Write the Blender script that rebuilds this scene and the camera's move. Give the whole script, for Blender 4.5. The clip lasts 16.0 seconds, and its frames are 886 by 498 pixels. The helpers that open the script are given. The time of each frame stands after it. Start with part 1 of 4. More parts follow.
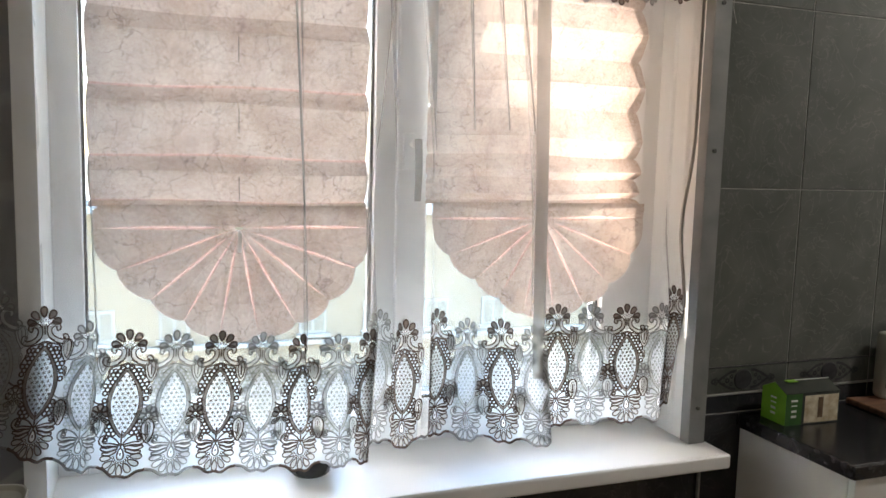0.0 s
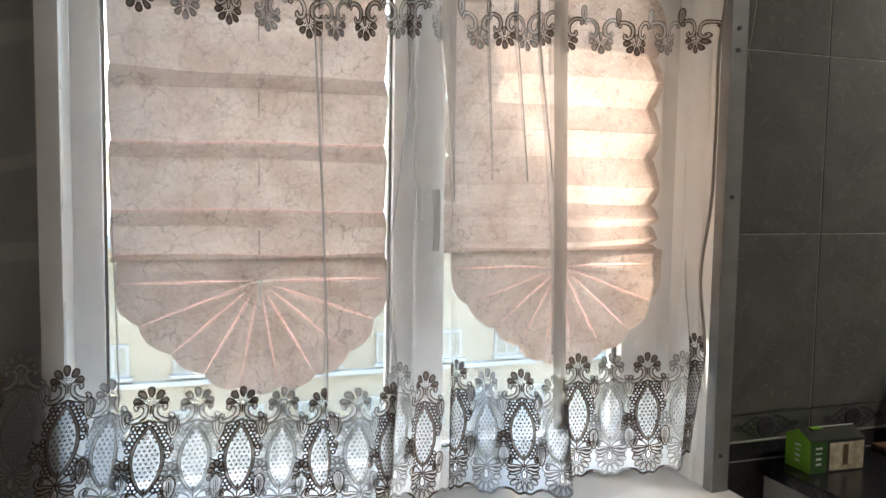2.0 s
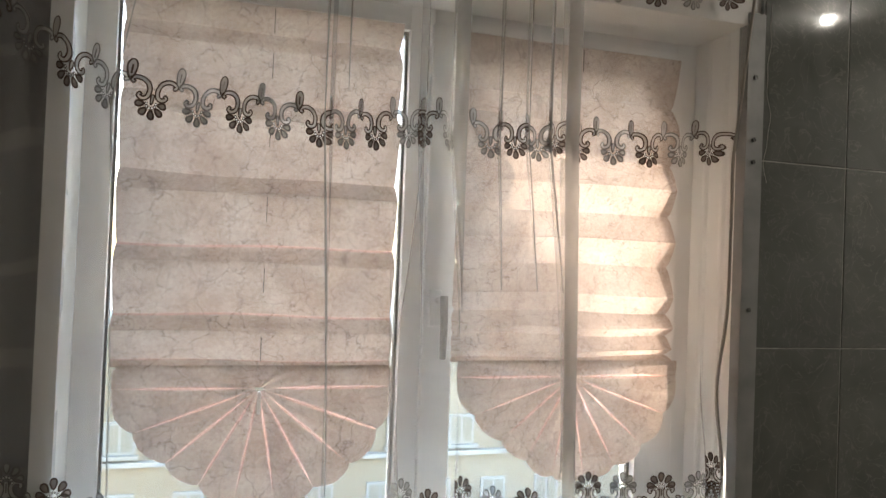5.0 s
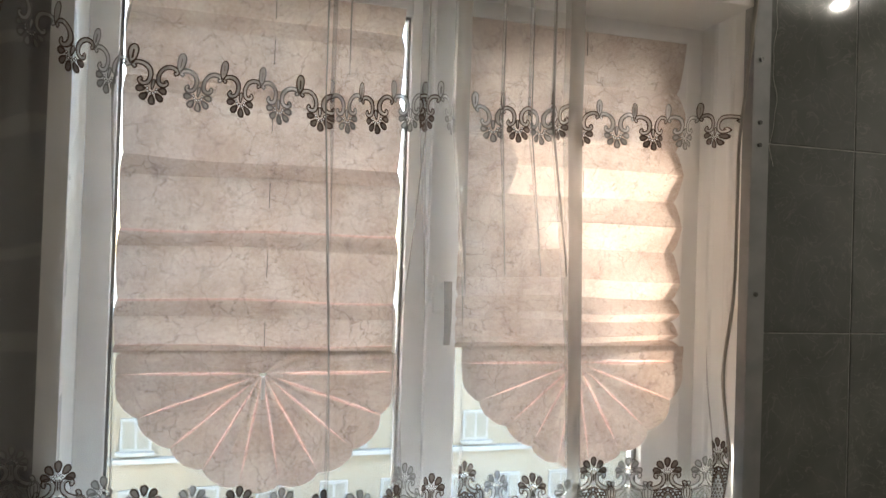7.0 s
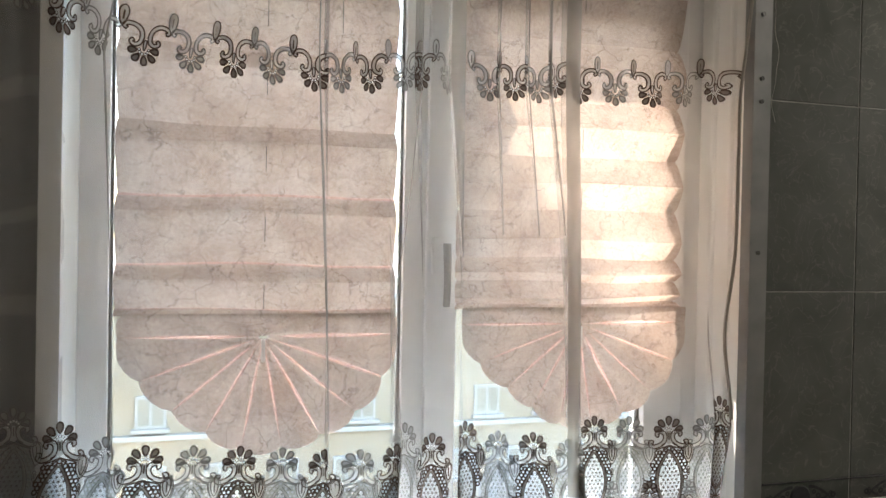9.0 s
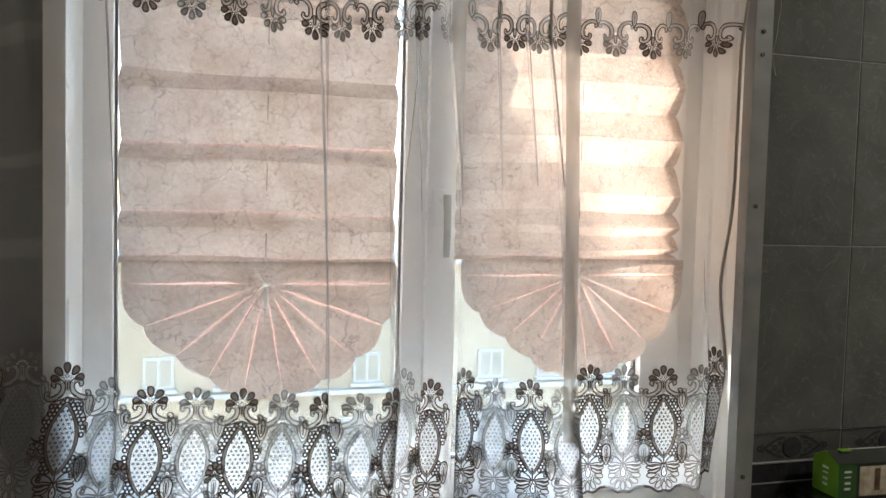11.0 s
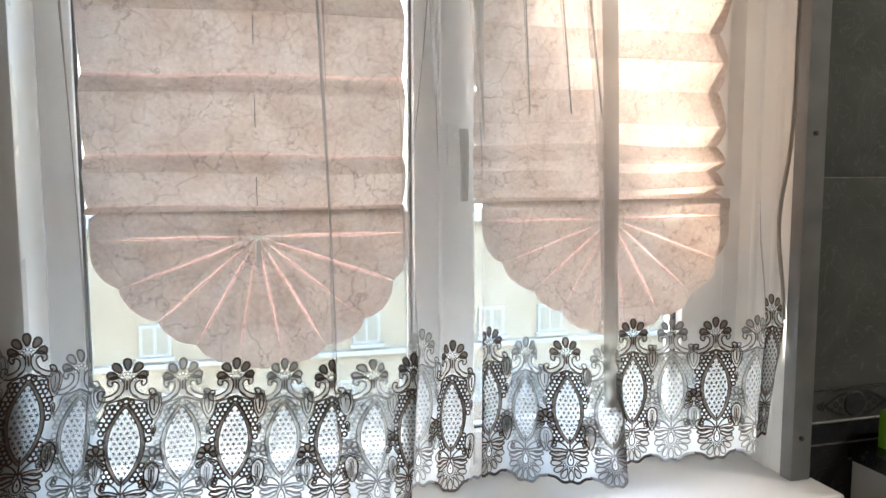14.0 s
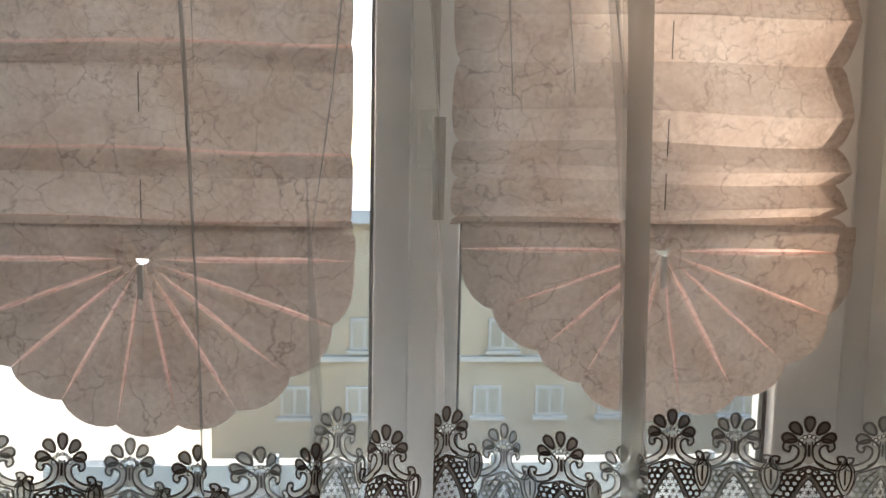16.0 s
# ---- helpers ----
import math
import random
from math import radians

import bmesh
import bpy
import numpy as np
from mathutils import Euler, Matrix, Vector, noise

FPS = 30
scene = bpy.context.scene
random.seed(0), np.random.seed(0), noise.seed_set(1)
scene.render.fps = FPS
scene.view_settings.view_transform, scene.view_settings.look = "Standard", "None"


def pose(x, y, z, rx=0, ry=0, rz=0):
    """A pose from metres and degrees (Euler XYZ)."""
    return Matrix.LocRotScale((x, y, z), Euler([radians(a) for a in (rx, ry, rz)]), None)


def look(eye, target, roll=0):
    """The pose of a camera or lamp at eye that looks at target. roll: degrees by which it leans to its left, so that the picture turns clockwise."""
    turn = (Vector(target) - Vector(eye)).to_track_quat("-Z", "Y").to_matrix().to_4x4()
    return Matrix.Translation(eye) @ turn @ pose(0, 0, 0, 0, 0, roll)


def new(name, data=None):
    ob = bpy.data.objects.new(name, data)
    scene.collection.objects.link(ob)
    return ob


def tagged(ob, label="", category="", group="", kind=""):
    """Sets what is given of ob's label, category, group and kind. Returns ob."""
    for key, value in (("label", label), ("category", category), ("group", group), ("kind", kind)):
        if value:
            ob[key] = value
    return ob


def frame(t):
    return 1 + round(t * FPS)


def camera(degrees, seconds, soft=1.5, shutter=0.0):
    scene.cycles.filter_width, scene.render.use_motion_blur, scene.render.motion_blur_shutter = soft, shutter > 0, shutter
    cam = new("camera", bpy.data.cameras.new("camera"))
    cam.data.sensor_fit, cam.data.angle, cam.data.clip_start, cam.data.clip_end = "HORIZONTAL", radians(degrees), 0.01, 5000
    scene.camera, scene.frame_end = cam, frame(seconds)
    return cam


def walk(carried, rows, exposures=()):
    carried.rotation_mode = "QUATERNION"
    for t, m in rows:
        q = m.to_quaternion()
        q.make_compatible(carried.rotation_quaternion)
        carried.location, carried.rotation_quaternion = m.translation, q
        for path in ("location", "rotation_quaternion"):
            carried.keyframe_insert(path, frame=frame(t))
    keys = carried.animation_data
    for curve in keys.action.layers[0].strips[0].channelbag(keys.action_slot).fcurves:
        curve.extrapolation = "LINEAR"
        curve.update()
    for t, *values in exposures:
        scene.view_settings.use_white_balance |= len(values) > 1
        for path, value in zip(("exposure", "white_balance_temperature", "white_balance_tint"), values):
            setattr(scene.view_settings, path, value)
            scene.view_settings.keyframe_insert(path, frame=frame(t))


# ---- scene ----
cam = camera(58.6, 16.0)
METRES, EYE, TILT, LEAN, TURN = 1.18, 1.53, 0.0, 0.0, -20.3
ROWS = [
    (0.0, 0.0, 0.0, 0.0, 0.17, -6.46, -1.54),
    (0.5, -0.0049, 0.0007, 0.0049, 0.42, -6.59, -1.57),
    (1.0, -0.0055, 0.0033, 0.015, 0.54, -6.69, -0.83),
    (1.5, -0.0094, 0.0008, 0.0275, 0.77, -5.95, -0.9),
    (2.0, -0.015, 0.0021, 0.0447, 0.96, -4.46, -0.93),
    (2.5, -0.0147, 0.0164, 0.0617, 1.3, -3.16, -1.37),
    (3.0, -0.0115, 0.0249, 0.0771, 1.46, -2.05, -1.55),
    (3.5, -0.0088, 0.0337, 0.0983, 1.73, 0.17, -2.09),
    (4.0, -0.0085, 0.0363, 0.1056, 1.83, 1.16, -2.24),
    (6.5, 0.0178, 0.0403, 0.0872, 2.97, 1.03, -1.99),
    (7.0, 0.0214, 0.0424, 0.079, 3.21, 0.96, -1.9),
    (7.5, 0.0251, 0.0448, 0.0699, 3.38, 0.76, -1.73),
    (8.0, 0.0336, 0.046, 0.0652, 3.61, 0.46, -1.62),
    (8.5, 0.0402, 0.0497, 0.0586, 3.86, -0.09, -1.49),
    (9.0, 0.0462, 0.0495, 0.0482, 4.02, -0.68, -1.14),
    (11.5, 0.0642, 0.0298, 0.0005, 4.61, -3.31, -1.45),
    (12.0, 0.0476, 0.0926, -0.0134, 4.55, -3.45, -1.09),
    (12.5, 0.0213, 0.1815, -0.0086, 3.56, -4.88, -0.81),
    (13.0, 0.0014, 0.1936, -0.0004, 3.5, -5.08, -0.55),
    (13.5, 0.0071, 0.2004, -0.0025, 3.69, -5.29, -0.33),
    (14.0, 0.0042, 0.2264, -0.0247, 3.95, -5.98, 0.07),
    (14.5, 0.0092, 0.2705, -0.0215, 4.27, -6.87, -0.05),
    (15.0, 0.089, 0.3744, -0.0213, 7.36, -6.53, -0.31),
    (15.5, 0.1776, 0.5031, -0.0225, 13.85, -5.99, -1.48),
    (16.0, 0.2184, 0.6794, -0.0176, 15.81, -6.11, -1.1),
]
EXPOSURES = [(0.0, 4.13, 6550, 10), (3.5, 3.78, 6840, 10), (7.0, 3.87, 6840, 10), (9.0, 3.98, 6740, 10), (12.5, 4.02, 6620, 10), (14.5, 4.05, 6670, 10), (15.2, 3.36, 6840, 10), (16.0, 2.94, 7120, 11)]
walk(cam, [(t, pose(0, 0, EYE, TILT, LEAN, TURN) @ pose(METRES * x, METRES * y, METRES * z, 90 + pitch, roll, yaw)) for t, x, y, z, yaw, pitch, roll in ROWS], EXPOSURES)


# ---- world, sun, exposure ----
SUN = Vector((-0.617, 0.575, 0.537))
world = bpy.data.worlds.new("sky")
scene.world = world
world.use_nodes = True
wn = world.node_tree.nodes
sky = wn.new("ShaderNodeTexSky")
sky.sky_type, sky.sun_disc = "NISHITA", False
sky.sun_elevation, sky.sun_rotation = radians(32.5), radians(-47)
sky.air_density, sky.dust_density = 1.0, 2.0
wn["Background"].inputs["Strength"].default_value = 0.145
world.node_tree.links.new(sky.outputs[0], wn["Background"].inputs["Color"])
sun = new("sun", bpy.data.lights.new("sun", "SUN"))
sun.data.energy, sun.data.angle, sun.data.color = 1.6, radians(0.53), (1.0, 0.93, 0.82)
sun.matrix_world = look(tuple(SUN * 20), (0, 0, 0))


# ---- materials ----
def material(name):
    m = bpy.data.materials.new(name)
    m.use_nodes = True
    return m, m.node_tree.nodes, m.node_tree.links, m.node_tree.nodes["Principled BSDF"]


def noise_mix(nt, a, b, scale, detail=5.0, lo=0.35, hi=0.65, coord="Object", stretch=(1, 1, 1)):
    """A colour between a and b by a noise of that scale."""
    n, l = nt.nodes, nt.links
    tc, mp, nz, ramp = n.new("ShaderNodeTexCoord"), n.new("ShaderNodeMapping"), n.new("ShaderNodeTexNoise"), n.new("ShaderNodeValToRGB")
    mp.inputs["Scale"].default_value = stretch
    nz.inputs["Scale"].default_value, nz.inputs["Detail"].default_value = scale, detail
    ramp.color_ramp.elements[0].position, ramp.color_ramp.elements[0].color = lo, (*a, 1)
    ramp.color_ramp.elements[1].position, ramp.color_ramp.elements[1].color = hi, (*b, 1)
    l.new(tc.outputs[coord], mp.inputs[0])
    l.new(mp.outputs[0], nz.inputs["Vector"])
    l.new(nz.outputs["Fac"], ramp.inputs[0])
    return ramp.outputs[0], nz.outputs["Fac"]


def surface(name, a, b, scale, rough=0.5, metal=0.0, bump=0.1, bump_scale=None, stretch=(1, 1, 1), rough_var=0.1):
    m, n, l, p = material(name)
    col, fac = noise_mix(m.node_tree, a, b, scale, stretch=stretch)
    l.new(col, p.inputs["Base Color"])
    fine = n.new("ShaderNodeTexNoise")
    tc = n.new("ShaderNodeTexCoord")
    l.new(tc.outputs["Object"], fine.inputs["Vector"])
    fine.inputs["Scale"].default_value, fine.inputs["Detail"].default_value = bump_scale or scale * 8, 4
    bp = n.new("ShaderNodeBump")
    bp.inputs["Strength"].default_value, bp.inputs["Distance"].default_value = bump, 0.002
    l.new(fine.outputs["Fac"], bp.inputs["Height"])
    l.new(bp.outputs[0], p.inputs["Normal"])
    mr = n.new("ShaderNodeMapRange")
    mr.inputs["To Min"].default_value, mr.inputs["To Max"].default_value = max(0.02, rough - rough_var), rough + rough_var
    l.new(fac, mr.inputs["Value"])
    l.new(mr.outputs[0], p.inputs["Roughness"])
    p.inputs["Metallic"].default_value = metal
    return m


def cloth(name, colour, opacity, through_share, weave=900.0, colour_through=None):
    """Sheer or thread fabric: open weave lets rays pass, threads scatter and let light through."""
    m, n, l, p = material(name)
    n.remove(p)
    out = n["Material Output"]
    d, tr, gap, mix, top = (n.new("ShaderNodeBsdfDiffuse"), n.new("ShaderNodeBsdfTranslucent"), n.new("ShaderNodeBsdfTransparent"),
                            n.new("ShaderNodeMixShader"), n.new("ShaderNodeMixShader"))
    d.inputs[0].default_value = (*colour, 1)
    tr.inputs[0].default_value = (*(colour_through or colour), 1)
    mix.inputs[0].default_value = through_share
    tc, nz = n.new("ShaderNodeTexCoord"), n.new("ShaderNodeTexNoise")
    nz.inputs["Scale"].default_value, nz.inputs["Detail"].default_value = 14, 6
    mr = n.new("ShaderNodeMapRange")
    mr.inputs["To Min"].default_value, mr.inputs["To Max"].default_value = opacity * 0.95, min(1.0, opacity * 1.05)
    l.new(tc.outputs["Object"], nz.inputs["Vector"])
    l.new(nz.outputs["Fac"], mr.inputs["Value"])
    l.new(mr.outputs[0], top.inputs[0])
    l.new(d.outputs[0], mix.inputs[1]), l.new(tr.outputs[0], mix.inputs[2])
    l.new(gap.outputs[0], top.inputs[1]), l.new(mix.outputs[0], top.inputs[2])
    l.new(top.outputs[0], out.inputs["Surface"])
    return m


def paper(name, first, second, share):
    """Crackle-printed pleated blind paper, light passes through it."""
    m, n, l, p = material(name)
    n.remove(p)
    nt, out = m.node_tree, n["Material Output"]
    tc = n.new("ShaderNodeTexCoord")
    warp = n.new("ShaderNodeTexNoise")
    warp.inputs["Scale"].default_value, warp.inputs["Detail"].default_value = 30, 6
    l.new(tc.outputs["Object"], warp.inputs["Vector"])
    add = n.new("ShaderNodeMix")
    add.data_type, add.blend_type = "RGBA", "LINEAR_LIGHT"
    add.inputs[0].default_value = 0.03
    l.new(tc.outputs["Object"], add.inputs[6]), l.new(warp.outputs["Color"], add.inputs[7])
    veins = []
    for scale, width in ((15, 0.024), (28, 0.032)):
        v = n.new("ShaderNodeTexVoronoi")
        v.feature = "DISTANCE_TO_EDGE"
        v.inputs["Scale"].default_value = scale
        l.new(add.outputs[2], v.inputs["Vector"])
        r = n.new("ShaderNodeMapRange")
        r.inputs["From Max"].default_value, r.inputs["To Min"].default_value, r.inputs["To Max"].default_value = width, 1, 0
        l.new(v.outputs["Distance"], r.inputs["Value"])
        veins.append(r.outputs[0])
    gate = n.new("ShaderNodeTexNoise")
    gate.inputs["Scale"].default_value, gate.inputs["Detail"].default_value = 9, 3
    l.new(tc.outputs["Object"], gate.inputs["Vector"])
    g = n.new("ShaderNodeMapRange")
    g.inputs["From Min"].default_value, g.inputs["From Max"].default_value = 0.42, 0.6
    l.new(gate.outputs["Fac"], g.inputs["Value"])
    mx = n.new("ShaderNodeMath")
    mx.operation = "MULTIPLY"
    l.new(veins[1], mx.inputs[0]), l.new(g.outputs[0], mx.inputs[1])
    g2 = n.new("ShaderNodeMapRange")
    g2.inputs["From Min"].default_value, g2.inputs["From Max"].default_value = 0.62, 0.4
    l.new(gate.outputs["Fac"], g2.inputs["Value"])
    mx2 = n.new("ShaderNodeMath")
    mx2.operation = "MULTIPLY"
    l.new(veins[0], mx2.inputs[0]), l.new(g2.outputs[0], mx2.inputs[1])
    both = n.new("ShaderNodeMath")
    both.operation = "MAXIMUM"
    l.new(mx.outputs[0], both.inputs[0]), l.new(mx2.outputs[0], both.inputs[1])
    vs = n.new("ShaderNodeMath")
    vs.operation = "MULTIPLY"
    vs.inputs[1].default_value = 0.62
    l.new(both.outputs[0], vs.inputs[0])
    base, _ = noise_mix(nt, first, second, 11, 6)
    grain, _ = noise_mix(nt, (0.80, 0.76, 0.74), (1, 1, 1), 120, 8, 0.3, 0.7)
    mul = n.new("ShaderNodeMix")
    mul.data_type, mul.blend_type = "RGBA", "MULTIPLY"
    mul.inputs[0].default_value = 1
    l.new(base, mul.inputs[6]), l.new(grain, mul.inputs[7])
    vein = n.new("ShaderNodeMix")
    vein.data_type = "RGBA"
    vein.inputs[7].default_value = (0.10, 0.05, 0.035, 1)
    l.new(vs.outputs[0], vein.inputs[0]), l.new(mul.outputs[2], vein.inputs[6])
    d, tr, mix = n.new("ShaderNodeBsdfDiffuse"), n.new("ShaderNodeBsdfTranslucent"), n.new("ShaderNodeMixShader")
    warm = n.new("ShaderNodeMix")
    warm.data_type, warm.blend_type = "RGBA", "MULTIPLY"
    warm.inputs[0].default_value, warm.inputs[7].default_value = 1, (1, 0.93, 0.90, 1)
    l.new(vein.outputs[2], warm.inputs[6])
    mix.inputs[0].default_value = share
    l.new(vein.outputs[2], d.inputs[0]), l.new(warm.outputs[2], tr.inputs[0])
    l.new(d.outputs[0], mix.inputs[1]), l.new(tr.outputs[0], mix.inputs[2])
    l.new(mix.outputs[0], out.inputs["Surface"])
    return m


PAPER = paper("crackle_paper", (0.63, 0.52, 0.455), (0.81, 0.72, 0.655), 0.265)
# Pink glow of light in the folds, put into the crease paper's colour
CREASE = paper("lit_crease_paper", (0.84, 0.57, 0.51), (0.90, 0.65, 0.59), 0.42)
SHEER = cloth("sheer_voile", (0.88, 0.885, 0.89), 0.235, 0.62)
LACE = cloth("lace_netting", (0.72, 0.74, 0.775), 0.60, 0.66)
BEAD_WHITE = cloth("white_lace_eyelet", (0.90, 0.90, 0.90), 0.9, 0.72)
# Voile greyed to the darkness of its backlit folds
DARK_FOLD = cloth("shaded_voile", (0.50, 0.485, 0.46), 0.58, 0.40)
HEM = cloth("folded_hem", (0.44, 0.41, 0.37), 0.9, 0.3)
# Half-open grey sheet, set behind the blind paper to dim its backlight
DIM_SHEET = cloth("paper_shade_sheet", (0.60, 0.57, 0.55), 0.5, 0.5)
THREAD_LOOSE = cloth("loose_grey_thread", (0.45, 0.43, 0.40), 0.95, 0.2)
THREAD_DARK = cloth("brown_thread", (0.115, 0.080, 0.066), 0.98, 0.25)
FILL_DARK = cloth("brown_stitch_fill", (0.60, 0.56, 0.53), 0.75, 0.62)
SATIN_DARK = cloth("brown_satin_stitch", (0.24, 0.195, 0.175), 0.92, 0.42)
THREAD_PALE = cloth("grey_thread", (0.27, 0.26, 0.255), 0.92, 0.35)
FILL_PALE = cloth("pale_stitch_fill", (0.70, 0.70, 0.70), 0.8, 0.58)
SATIN_PALE = cloth("grey_satin_stitch", (0.46, 0.455, 0.45), 0.85, 0.5)
PVC = surface("white_pvc", (0.87, 0.875, 0.875), (0.90, 0.90, 0.895), 6, 0.28, bump=0.03)
SILL = surface("white_sill_laminate", (0.865, 0.87, 0.875), (0.88, 0.88, 0.88), 5, 0.32, bump=0.02, rough_var=0.02)
REVEAL = surface("cream_reveal_panel", (0.86, 0.85, 0.82), (0.90, 0.89, 0.86), 4, 0.45, bump=0.05)
GASKET = surface("black_rubber", (0.02, 0.02, 0.02), (0.04, 0.04, 0.04), 30, 0.6)
STRIP = surface("grey_metal_strip", (0.19, 0.195, 0.195), (0.25, 0.25, 0.248), 12, 0.5, bump=0.05)
SCREW = surface("dark_screw", (0.06, 0.06, 0.06), (0.14, 0.14, 0.13), 60, 0.35, metal=0.8)
GROUT = surface("pale_grout", (0.26, 0.26, 0.245), (0.36, 0.35, 0.33), 40, 0.9, bump=0.3)
PLASTER = surface("painted_plaster", (0.78, 0.77, 0.75), (0.84, 0.83, 0.81), 3, 0.85, bump=0.25)
CEILING = surface("white_ceiling_paint", (0.74, 0.74, 0.72), (0.8, 0.8, 0.78), 3, 0.9, bump=0.1)
FLOOR = surface("light_wood_floor", (0.36, 0.28, 0.20), (0.48, 0.39, 0.29), 5, 0.4, stretch=(1, 8, 1))
CABINET = surface("white_cabinet_board", (0.66, 0.66, 0.65), (0.74, 0.74, 0.73), 5, 0.4, bump=0.05)
CHROME = surface("brushed_chrome", (0.6, 0.6, 0.6), (0.75, 0.75, 0.74), 30, 0.2, metal=1.0)
GREEN = surface("green_card", (0.18, 0.42, 0.02), (0.22, 0.48, 0.03), 20, 0.45)
GREEN_DARK = surface("dark_green_card", (0.03, 0.10, 0.02), (0.05, 0.13, 0.03), 20, 0.45)
CARD_BLACK = surface("black_card", (0.025, 0.03, 0.025), (0.04, 0.045, 0.035), 20, 0.4)
CARD_WHITE = surface("white_print", (0.75, 0.78, 0.72), (0.8, 0.82, 0.76), 40, 0.5)
CARD_PHOTO = surface("printed_beige_panel", (0.45, 0.36, 0.22), (0.72, 0.66, 0.52), 38, 0.45)
CARD_BROWN = surface("printed_brown", (0.10, 0.06, 0.035), (0.18, 0.11, 0.06), 60, 0.45)
DISH = surface("dark_glazed_ceramic", (0.03, 0.03, 0.035), (0.06, 0.06, 0.06), 18, 0.2)
TRAY = surface("grey_beige_tin", (0.44, 0.43, 0.36), (0.52, 0.50, 0.43), 7, 0.45)
WHITE_LINE = surface("white_painted_line", (0.74, 0.74, 0.71), (0.8, 0.8, 0.77), 30, 0.5)
PLASTIC = surface("ivory_plastic", (0.40, 0.39, 0.34), (0.46, 0.45, 0.40), 9, 0.35)
SCREEN = surface("dark_glossy_panel", (0.015, 0.017, 0.02), (0.03, 0.03, 0.035), 6, 0.12)
BOARD = surface("brown_cutting_board", (0.14, 0.07, 0.04), (0.24, 0.13, 0.08), 9, 0.5, stretch=(1, 9, 1))
YELLOW = surface("yellow_render", (0.33, 0.262, 0.18), (0.40, 0.325, 0.235), 1.2, 0.9, bump=0.4, bump_scale=40)
PALE_WALL = surface("pale_render", (0.38, 0.36, 0.325), (0.45, 0.43, 0.39), 1.5, 0.9, bump=0.3, bump_scale=40)
ROOF = surface("grey_roof_sheet", (0.40, 0.40, 0.40), (0.52, 0.52, 0.50), 2, 0.6)
GROUND = surface("pale_paving", (0.30, 0.29, 0.27), (0.40, 0.385, 0.36), 0.8, 0.9, bump=0.4, bump_scale=20)
POST = surface("grey_post_paint", (0.22, 0.22, 0.21), (0.30, 0.29, 0.27), 8, 0.6)
DARK_GLASS = surface("far_window_glass", (0.27, 0.235, 0.18), (0.34, 0.30, 0.235), 2, 0.7)
# White lever plastic with the shade on its side put into a greyer colour
LEVER = surface("shaded_handle_plastic", (0.34, 0.335, 0.32), (0.40, 0.395, 0.38), 14, 0.4)


def veined_tile(name, a, b, vein, rough):
    """Glazed wall tile with a crazed vein print that differs from tile to tile."""
    m, n, l, p = material(name)
    nt = m.node_tree
    tc, info = n.new("ShaderNodeTexCoord"), n.new("ShaderNodeObjectInfo")
    sc = n.new("ShaderNodeVectorMath")
    sc.operation = "SCALE"
    sc.inputs[0].default_value = (7, 3, 5)
    l.new(info.outputs["Random"], sc.inputs["Scale"])
    off = n.new("ShaderNodeVectorMath")
    l.new(tc.outputs["Object"], off.inputs[0]), l.new(sc.outputs[0], off.inputs[1])
    nz = n.new("ShaderNodeTexNoise")
    nz.inputs["Scale"].default_value, nz.inputs["Detail"].default_value, nz.inputs["Distortion"].default_value = 7, 8, 1.2
    l.new(off.outputs[0], nz.inputs["Vector"])
    ramp = n.new("ShaderNodeValToRGB")
    e = ramp.color_ramp.elements
    e[0].position, e[0].color = 0.3, (*a, 1)
    e[1].position, e[1].color = 0.7, (*b, 1)
    l.new(nz.outputs["Fac"], ramp.inputs[0])
    wave = n.new("ShaderNodeTexNoise")
    wave.inputs["Scale"].default_value, wave.inputs["Detail"].default_value, wave.inputs["Distortion"].default_value = 10, 3, 2.5
    l.new(off.outputs[0], wave.inputs["Vector"])
    line = n.new("ShaderNodeValToRGB")
    e = line.color_ramp.elements
    e[0].position, e[0].color = 0.485, (0, 0, 0, 1)
    e[1].position, e[1].color = 0.5, (1, 1, 1, 1)
    k = e.new(0.515)
    k.color = (0, 0, 0, 1)
    l.new(wave.outputs["Fac"], line.inputs[0])
    mx = n.new("ShaderNodeMix")
    mx.data_type = "RGBA"
    mx.inputs[7].default_value = (*vein, 1)
    half = n.new("ShaderNodeMath")
    half.operation = "MULTIPLY"
    half.inputs[1].default_value = 0.4
    l.new(line.outputs[0], half.inputs[0])
    l.new(half.outputs[0], mx.inputs[0]), l.new(ramp.outputs[0], mx.inputs[6])
    l.new(mx.outputs[2], p.inputs["Base Color"])
    bp = n.new("ShaderNodeBump")
    bp.inputs["Strength"].default_value, bp.inputs["Distance"].default_value = 0.03, 0.002
    l.new(nz.outputs["Fac"], bp.inputs["Height"])
    l.new(bp.outputs[0], p.inputs["Normal"])
    p.inputs["Roughness"].default_value = rough
    return m


TILE = veined_tile("grey_green_tile", (0.085, 0.092, 0.084), (0.115, 0.12, 0.11), (0.22, 0.215, 0.195), 0.04)
TILE_DARK = veined_tile("charcoal_tile", (0.018, 0.019, 0.021), (0.035, 0.036, 0.04), (0.07, 0.07, 0.07), 0.15)
ORNAMENT = surface("black_relief_glaze", (0.012, 0.012, 0.014), (0.03, 0.03, 0.034), 60, 0.65, bump=0.3)
ORNAMENT_GREY = surface("grey_relief_glaze", (0.22, 0.22, 0.21), (0.30, 0.30, 0.28), 60, 0.3)


